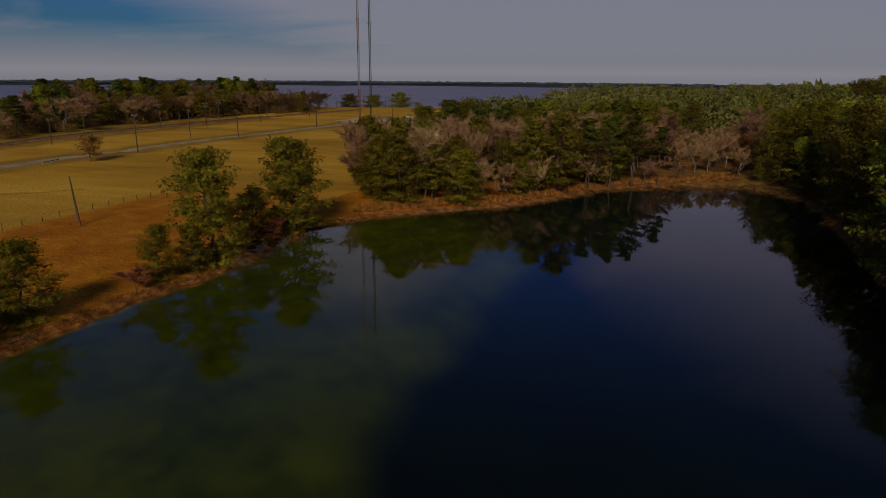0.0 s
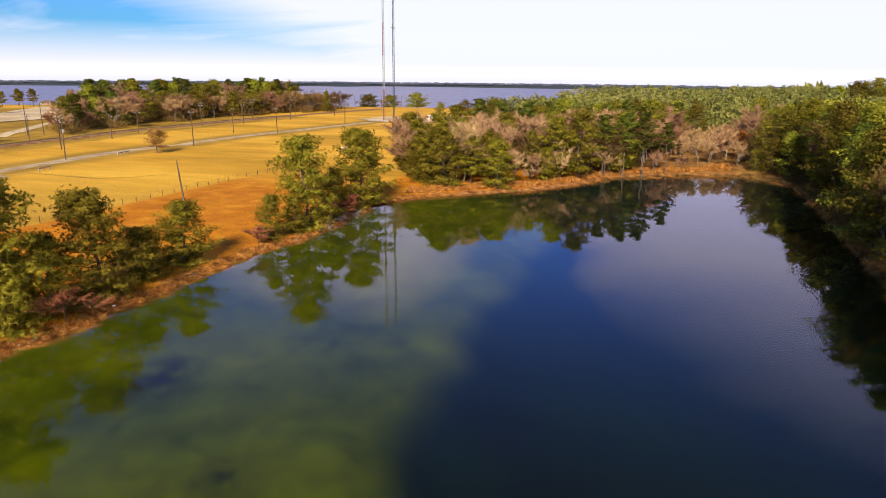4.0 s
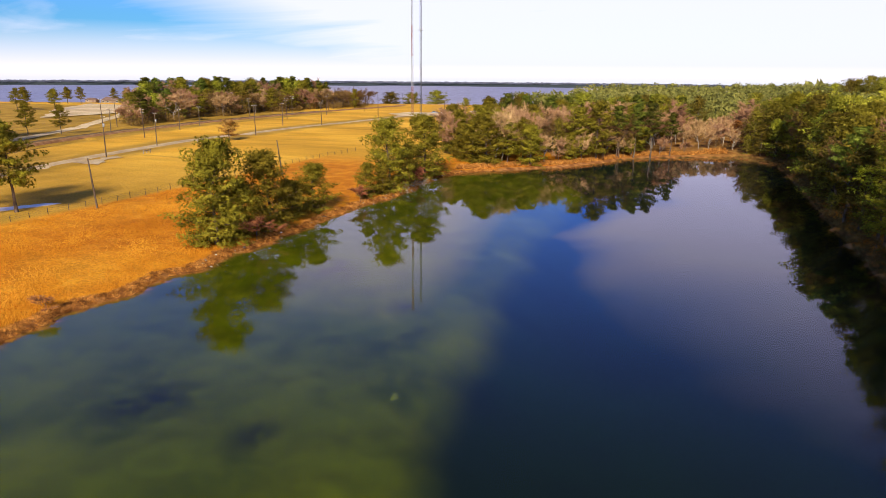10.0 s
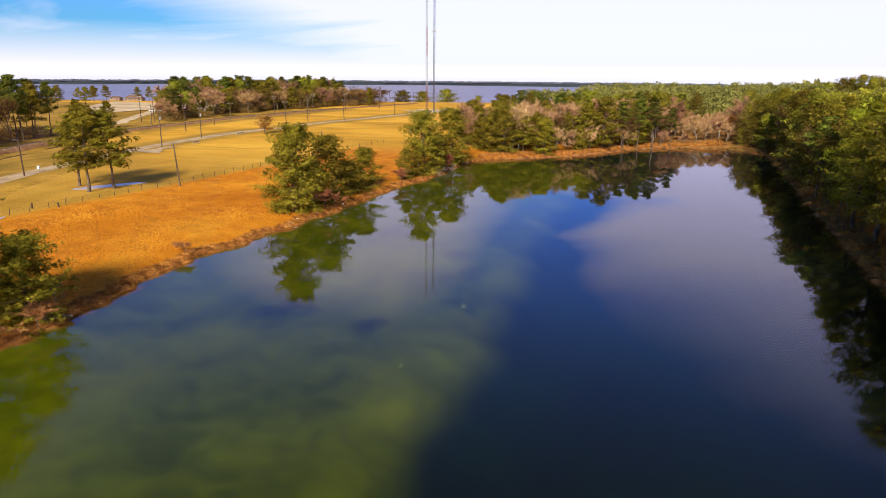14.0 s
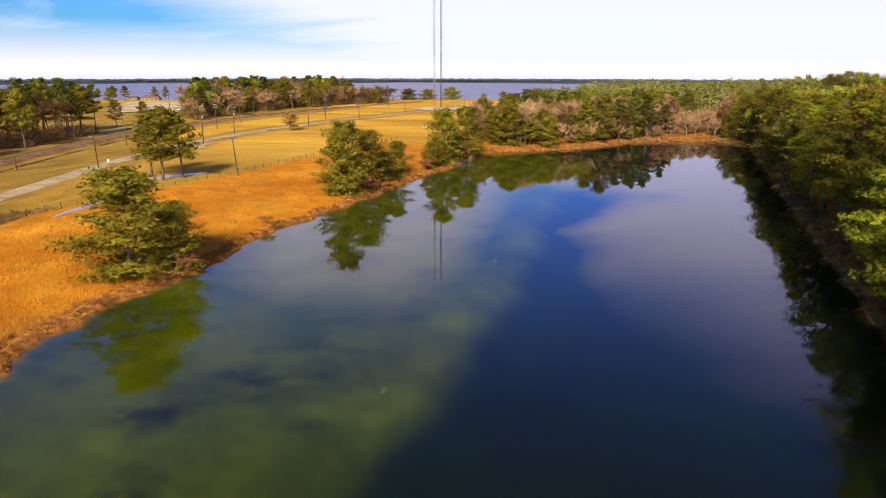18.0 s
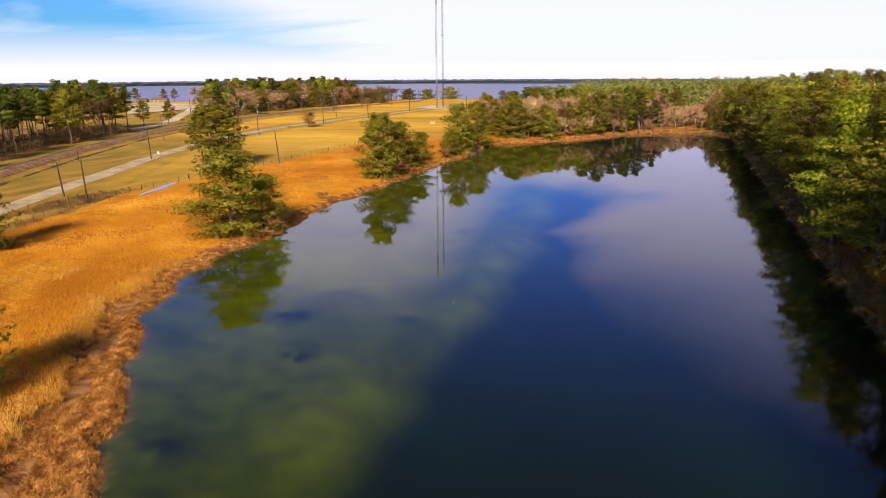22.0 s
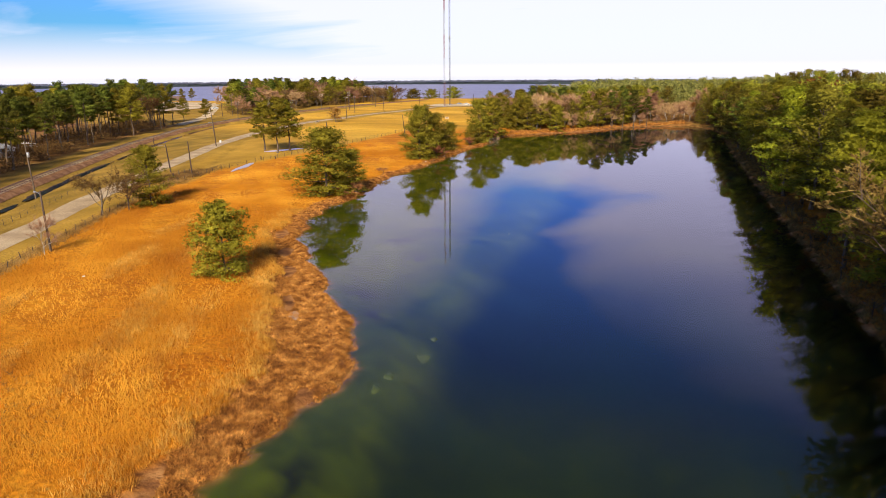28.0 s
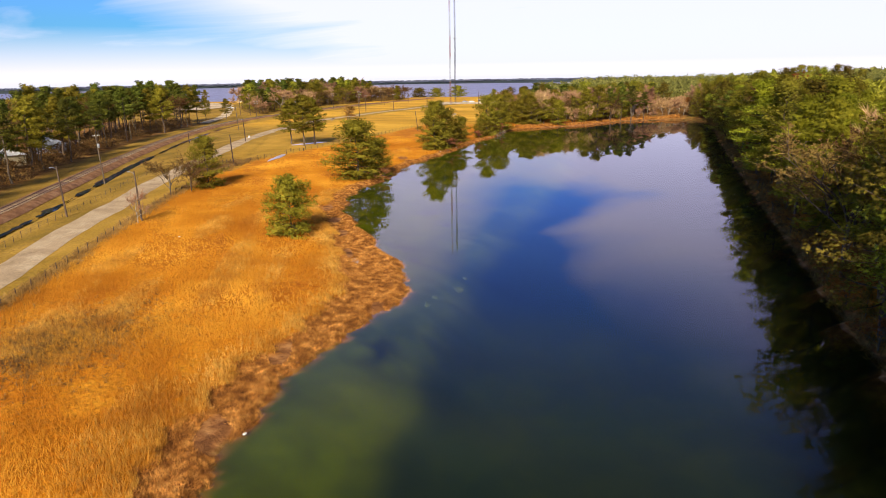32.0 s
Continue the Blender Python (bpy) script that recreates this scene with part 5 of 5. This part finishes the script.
slab("sand_lot", [(-306, 214), (-340, 250), (-362, 272), (-405, 345), (-350, 335), (-318, 300), (-300, 262)], 0.35, DIRT, "pale bare sandy lot by the lake", "sand")
slab("mast_yard", [(-156, 322), (-150, 345), (-104, 340), (-96, 322), (-112, 312), (-140, 306)], 0.35, DIRT, "pale gravel yard round the masts", "yard")
slab("lane_apron", [(-143, 82), (-149, 96), (-154, 100), (-152, 84)], 0.14, ROAD, "pale gravel apron beside the lane", "gravel")
SIDE_Y = [60, 105, 150, 175, 211, 253, 300, 330]
SIDE_X = [-200, -214, -231, -243, -265, -290, -325, -345]
tagged(new("side_road", ribbon(SIDE_Y, SIDE_X, 118, 328, 3.0, 0.12, "side_road", DIRT, 5, 0.4, 11)), "pale side road crossing the railway to the lake", "road", kind="structure")


def house(x, y, sx, sy, wall_h, roof_h, turn, wall, roof, label):
    ob = new("house")
    ob.matrix_basis = Matrix.LocRotScale((x, y, height(x, y)), Euler((0, 0, turn)), None)
    part("wall", box_mesh("wall", sx, sy, wall_h + 0.4, wall, (0, 0, wall_h / 2 - 0.2), 0.02), ob)
    bm = bmesh.new()
    a, b, e = sx / 2 + 0.5, sy / 2 + 0.5, wall_h
    low = [bm.verts.new(p) for p in ((-a, -b, e), (a, -b, e), (a, b, e), (-a, b, e))]
    ridge = [bm.verts.new(p) for p in ((-a * 0.55, 0, e + roof_h), (a * 0.55, 0, e + roof_h))]
    bm.faces.new((low[0], low[1], ridge[1], ridge[0]))
    bm.faces.new((low[2], low[3], ridge[0], ridge[1]))
    bm.faces.new((low[1], low[2], ridge[1]))
    bm.faces.new((low[3], low[0], ridge[0]))
    bm.faces.new(low[::-1])
    part("roof", mesh_bm("roof", bm, roof), ob)
    n = max(2, int(sx / 3.5))
    for k in range(n):
        px = -sx / 2 + sx * (k + 0.5) / n
        if k == n // 2:
            part("door", box_mesh("door", 1.0, 0.08, 2.05, ROOF, (px, -sy / 2 - 0.03, 1.03), 0.01), ob, "dark front door")
            continue
        w = part("window", box_mesh("window", 1.5, 0.10, 1.3, WHITE_PAINT, (px, -sy / 2 - 0.03, 1.6), 0.02), ob)
        part("pane", box_mesh("pane", 1.25, 0.02, 1.05, WINDOW, (px, -sy / 2 - 0.092, 1.6)), w)
    return tagged(ob, label, "house", "houses near the lake")


BRICK = mat("tan_brick", [(0.24, 0.17, 0.12), (0.33, 0.24, 0.17)], scale=1.0, fine=8)
YELLOW = mat("cream_siding", [(0.55, 0.44, 0.24), (0.66, 0.55, 0.34)], scale=1.0, fine=8)
PALE_ROOF = mat("pale_metal_roof", [(0.62, 0.61, 0.58), (0.74, 0.73, 0.70)], scale=0.8, fine=5, rough=0.5)
house(-418, 382, 14, 9, 2.6, 2.6, radians(25), BRICK, ROOF, "low brick house with a brown hipped roof near the lake")
house(-428, 372, 8, 6, 2.3, 1.3, radians(20), BRICK, ROOF, "low brick house with a brown hipped roof near the lake")
house(-345, 360, 11, 8, 3.4, 2.8, radians(20), YELLOW, ROOF, "cream house with a brown roof near the lake")
house(-322, 372, 14, 7, 2.6, 1.4, radians(15), WHITE_PAINT, PALE_ROOF, "long white building near the lake")
house(-70, 520, 20, 9, 3.2, 1.8, radians(10), WHITE_PAINT, PALE_ROOF, "long white lakeside building with a pale roof")
house(-118, 332, 3.6, 2.6, 2.2, 0.5, radians(10), YELLOW, PALE_ROOF, "small cream equipment hut in the mast yard")
house(-106, 334, 3, 2.4, 2.1, 0.5, radians(30), YELLOW, PALE_ROOF, "small cream equipment hut in the mast yard")


house(-192, -6, 12, 8, 3.0, 2.2, radians(-30), WHITE_PAINT, PALE_ROOF, "pale house half hidden behind roadside pines")
house(-176, -36, 10, 7, 3.0, 2.0, radians(-30), YELLOW, PALE_ROOF, "pale house half hidden behind roadside pines")


def car(x, y, turn, paint, label):
    ob = new("car")
    ob.matrix_basis = Matrix.LocRotScale((x, y, height(x, y) + 0.12), Euler((0, 0, turn)), None)
    part("body", box_mesh("body", 4.4, 1.75, 0.65, paint, (0, 0, 0.62), 0.14), ob)
    cab = part("cabin", box_mesh("cabin", 2.3, 1.55, 0.58, paint, (-0.2, 0, 1.2), 0.16), ob)
    for sx_, px in ((0.06, 0.93), (0.06, -1.33)):
        part("windscreen", box_mesh("windscreen", sx_, 1.3, 0.42, WINDOW, (px, 0, 1.2), 0.01), cab, "dark glass")
    for py in (-0.77, 0.77):
        part("side_window", box_mesh("side_window", 1.8, 0.05, 0.38, WINDOW, (-0.2, py, 1.22), 0.01), cab, "dark glass")
    for px in (-1.35, 1.35):
        for py in (-0.8, 0.8):
            v, f = tube_np([(px, py - 0.1, 0.33), (px, py - 0.09, 0.33), (px, py + 0.09, 0.33), (px, py + 0.1, 0.33)], [0.05, 0.33, 0.33, 0.05], 12)
            w = part("wheel", mesh_np("wheel", v, f, CABLE, True), ob)
            v, f = tube_np([(px, py - 0.11, 0.33), (px, py - 0.105, 0.33), (px, py + 0.105, 0.33), (px, py + 0.11, 0.33)], [0.02, 0.18, 0.18, 0.02], 10)
            part("rim", mesh_np("rim", v, f, STEEL, True), w)
    return tagged(ob, label, "car", "parked cars")


car(-168, -52, radians(30), WHITE_PAINT, "white car parked behind roadside pines")
car(-203, 18, radians(10), WHITE_PAINT, "white car parked behind roadside pines")
car(-289, 252, radians(50), WHITE_PAINT, "white car standing on the side road")
car(-126, 336, radians(5), WHITE_PAINT, "white car parked in the mast yard")
car(-132, 338, radians(15), STEEL, "grey car parked in the mast yard")
car(-110, 326, radians(80), WHITE_PAINT, "white car parked in the mast yard")


# ---------------------------------------------------------------- grass, reeds, brush
def tufts_mesh(name, x, y, rng, h, w, per, up, material, label, lift=0.0, category="grass"):
    z = land(x, y)[0] + lift
    c = np.stack([x, y, z], 1)
    n = len(c) * per
    cc = np.repeat(c, per, 0) + rng.normal(size=(n, 3)) * [0.10, 0.10, 0]
    d = rng.normal(size=(n, 3)) * [0.45, 0.45, 0.1] + [0, 0, up]
    d /= np.linalg.norm(d, axis=1)[:, None]
    s = np.cross(d, rng.normal(size=(n, 3)))
    s /= np.linalg.norm(s, axis=1)[:, None]
    ln = np.repeat(h * rng.uniform(0.5, 1.3, len(c)), per)[:, None] * rng.uniform(0.7, 1.1, (n, 1))
    v = np.stack([cc - s * w, cc + s * w, cc + d * ln], 1).reshape(-1, 3)
    return tagged(new(name, mesh_np(name, v, np.arange(3 * n).reshape(n, 3), material)), label, category, kind="stuff")


rng = np.random.default_rng(5)


def patchy(x, y, k):
    return np.sin(x * 0.21 + k + 1.7 * np.sin(y * 0.07)) * np.sin(y * 0.16 + 2 * k + np.sin(x * 0.11)) + 0.5 * np.sin(x * 0.6 + y * 0.4 + k)


n = 1300000
x, y = rng.uniform(-100, -24, n), rng.uniform(-178, 60, n)
w, e = pond_inside(x, y)
fen = x - curve_x(y, FENCE_Y, FENCE_X)
keep = (w < -belt(y) * 0.93 + 0.2) & (fen > 0.5) & (rng.uniform(0, 1, n) < np.clip(0.22 + 0.3 * patchy(x, y, 0.4), 0.06, 1) * np.interp(y, [-60, -20, 60], [1.0, 0.5, 0.15]))
tufts_mesh("dry_grass", x[keep], y[keep], rng, 0.50, 0.015, 4, 1.1, GRASS_BLADE, "tall golden dry grass in uneven clumps")
# taller pale straw in swathes through the meadow and along the landward edge of the reeds
n = 150000
x, y = rng.uniform(-75, -24, n), rng.uniform(-178, -55, n)
w, e = pond_inside(x, y)
edge = -w - belt(y) * 0.93
keep = (edge > -0.3) & ((rng.uniform(0, 1, n) < 0.85 * np.exp(-((edge / 2.2) ** 2))) | (rng.uniform(0, 1, n) < np.clip((patchy(x * 1.3, y * 0.8, 2.1) - 0.35) * 1.1, 0, 0.6))) & (x - curve_x(y, FENCE_Y, FENCE_X) > 4)
tufts_mesh("tall_straw", x[keep], y[keep], rng, 0.68, 0.014, 6, 1.3, STRAW, "swathes of taller pale straw in the meadow")
n = 62000
y = rng.uniform(-178, 118, n)
y = np.where(rng.uniform(0, 1, n) < 0.55, rng.uniform(-178, -70, n), y)
band = belt(y)
x = curve_x(y, WEST_Y, WEST_X) + wiggle(y, 0.7) - (rng.uniform(0, 1.0, n) * 1.06 - 0.05) * band
# a few bare wet gaps lie in the belt
keep = ~((patchy(x * 1.7, y * 1.5, 1.3) > 0.95) & (y < -60))
tufts_mesh("reeds", x[keep], y[keep], rng, 0.34, 0.024, 6, 0.45, REED, "flattened brown dead reeds along the water", category="reeds")
n = 3400
y = rng.uniform(-150, -30, n)
x = curve_x(y, FENCE_Y, FENCE_X) + rng.normal(size=n) * 0.8
tufts_mesh("brush", x, y, rng, 0.8, 0.03, 6, 0.8, WEED, "dry tangled weeds along the fence", category="brush")
n = 3000
x, y = -50.5 + rng.normal(size=n) * 4.2, -142.5 + rng.normal(size=n) * 5.0
tufts_mesh("brush", x, y, rng, 0.6, 0.022, 6, 0.4, BRUSH, "patch of grey dead brush in the grass", category="brush")
n = 6000
y = rng.uniform(-160, 172, n)
x = curve_x(y, EAST_Y, EAST_X) + rng.uniform(-0.2, 3.5, n)
tufts_mesh("brush", x, y, rng, 0.9, 0.04, 7, 0.5, BROWN_LEAF, "brown overhanging brush along the east bank", category="brush")
n = 5000
x = rng.uniform(-52, 22, n)
y = np.interp(x, [-51, -39, -27, -17, -9, 2.4, 19.5], [112, 122, 131, 145, 159, 167, 175]) + rng.uniform(0.5, 7, n)
tufts_mesh("brush", x, y, rng, 1.0, 0.05, 6, 0.7, REED, "orange dry brush at the far end of the pond", category="brush")


# pale mats of algae lying on the pond bed near the edge of the shelf
rng = np.random.default_rng(14)
MAT_GREEN = mat("pale_algae", [(0.06, 0.078, 0.003), (0.10, 0.118, 0.006)], scale=1.2, fine=5)
for x, y, r in ((-19.8, -108.7, 0.9), (-20.2, -103.6, 0.5), (-20.6, -116.4, 0.7), (-20.8, -119.3, 0.6), (-21.5, -29.6, 0.5), (-20.6, -11.2, 0.5), (-20.6, -56.5, 0.45)):
    # a soft-edged lens that lies on the bed and follows it
    n = 26
    t = np.linspace(0, 2 * np.pi, n, endpoint=False)
    k = r * (1 + 0.22 * np.sin(2 * t + x) + 0.14 * np.sin(3 * t + y) + 0.07 * rng.normal(size=n))
    rings = [np.stack([x + 0.8 * f * k * np.cos(t), y + 1.25 * f * k * np.sin(t)], 1) for f in (0.35, 0.7, 1.0)]
    v = [(x, y, height(x, y) + 0.10)]
    for ring, lift in zip(rings, (0.09, 0.06, -0.06)):
        v += [(a, c, height(a, c) + lift) for a, c in ring]
    f = [(0, 1 + m, 1 + (m + 1) % n) for m in range(n)]
    for g in (0, 1):
        for m in range(n):
            a, c = 1 + g * n + m, 1 + g * n + (m + 1) % n
            f += [(a, a + n, c + n), (a, c + n, c)]
    tagged(new("algae_mat", mesh_np("algae_mat", v, f, MAT_GREEN, True)), "pale green mat of algae on the pond bed", "algae", "algae mats")


# ---------------------------------------------------------------- stones and litter on the bank
rng = np.random.default_rng(15)
STONE = mat("grey_stone", [(0.20, 0.16, 0.12), (0.30, 0.25, 0.20), (0.40, 0.34, 0.28)], scale=2, fine=9, bump=0.5, per_object=0.3)
stones = []
for k in range(4):
    bm = bmesh.new()
    bmesh.ops.create_icosphere(bm, subdivisions=1, radius=0.5)
    for v in bm.verts:
        v.co *= rng.uniform(0.7, 1.2)
        v.co.z *= 0.6
    stones.append(mesh_bm("stone", bm, STONE))
for k in range(46):
    y = rng.uniform(58, 112) if k < 34 else rng.uniform(0, 50)
    x = float(curve_x(y, WEST_Y, WEST_X) + wiggle(np.array([y]), 0.7)[0]) - rng.uniform(-0.3, 1.6)
    s = rng.uniform(0.25, 0.6)
    ob = tagged(new("stone", stones[k % 4]), "grey stone lying at the water's edge", "stone", "stones at the water's edge")
    ob.matrix_basis = Matrix.LocRotScale((x, y, height(x, y) + 0.06), Euler((rng.uniform(-0.3, 0.3), rng.uniform(-0.3, 0.3), rng.uniform(0, 6))), (s, s * rng.uniform(0.6, 1), s))
for x, y in ((-66.3, -103.7), (-24.9, -151.6), (-58.8, 17), (-57.8, 33)):
    bm = bmesh.new()
    box_bm(bm, 0.34, 0.22, 0.12, (0, 0, 0.3), 0.04)
    ob = tagged(new("litter_piece", mesh_bm("litter_piece", bm, WHITE_PAINT)), "small white piece of litter in the grass", "litter", "litter in the grass")
    ob.matrix_basis = pose(x, y, height(x, y), 8, 5, x * 40)

for k, (x, y) in enumerate(((-109.4, -27.5), (-109.9, -24.7), (-109.2, -30), (-110.6, -21.5), (-106.7, 6.8), (-103.5, 9.5))):
    v, f = tube_np([(0, 0, -0.3), (0, 0, 0.7), (0, 0, 1.5 - 0.12 * k)], [0.16, 0.15, 0.12], 8)
    ob = tagged(new("post", mesh_np("post", v, f, POLE_WOOD, True)), "stout dark weathered wooden post at the fence corner", "post", "corner posts")
    ob.matrix_basis = Matrix.LocRotScale((x, y, height(x, y)), Euler((0.08 * (k % 3 - 1), 0.06 * (k % 2), k)), None)
n = 2600
x, y = -109.5 + rng.normal(size=n) * 1.6, -26 + rng.normal(size=n) * 5.5
tufts_mesh("brush", x, y, rng, 0.8, 0.035, 6, 0.6, BRUSH, "dry weeds round the fence corner posts", category="brush")


# ---------------------------------------------------------------- dead wood along the pond bank
def fallen_branch(x, y, length, turn, label, seed):
    """A dead limb lying over the edge of the bank, its twigs reaching into the water."""
    ob = new("fallen_branch")
    z = max(height(x, y), 0.05)
    ob.matrix_basis = Matrix.LocRotScale((x, y, z + 0.25), Euler((0, radians(84), turn)), None)
    wood, crown, top = bare(seed, length, 2.0, 260, PALE_BARK, PALE_BARK, 0.10, twig=0.016)
    part("limb", wood, ob)
    tagged(part("twig_spray", crown, ob, "pale leafless twigs"), kind="stuff")
    return tagged(ob, label, "branch", "fallen branches")


fallen_branch(-54.0, 78.6, 3.8, radians(-35), "pale fallen branch reaching into the water", 301)
fallen_branch(-54.2, 82.0, 3.2, radians(20), "pale fallen branch reaching into the water", 302)
fallen_branch(-54.0, 89.0, 4.0, radians(-20), "pale fallen branch reaching into the water", 303)
tree("thin", -61.4, -30.6, 3.2, 1.0, label="small pale dead sapling on the pond bank")


def log(x, y, length, radius, turn, seed):
    rng = np.random.default_rng(seed)
    t = np.linspace(-0.5, 0.5, 7)
    pts = np.stack([t * length, 0.06 * length * np.sin(t * 5 + seed), 0.03 * rng.normal(size=7)], 1)
    v, f = tube_np(pts, radius * (1 - 0.35 * (t + 0.5)) * rng.uniform(0.9, 1.1, 7), 8)
    ob = tagged(new("log", mesh_np("log", v, f, POLE_WOOD, True)), "dark wet log lying at the water's edge", "log", "logs at the water's edge")
    ob.matrix_basis = Matrix.LocRotScale((x, y, max(height(x, y), 0.0) + radius * 0.5), Euler((0, radians(4), turn)), None)
    return ob


log(-58.3, -33.6, 3.2, 0.28, radians(62), 1)
log(-57.3, 46.0, 2.6, 0.2, radians(80), 2)
log(-54.4, 84.0, 2.4, 0.2, radians(75), 3)
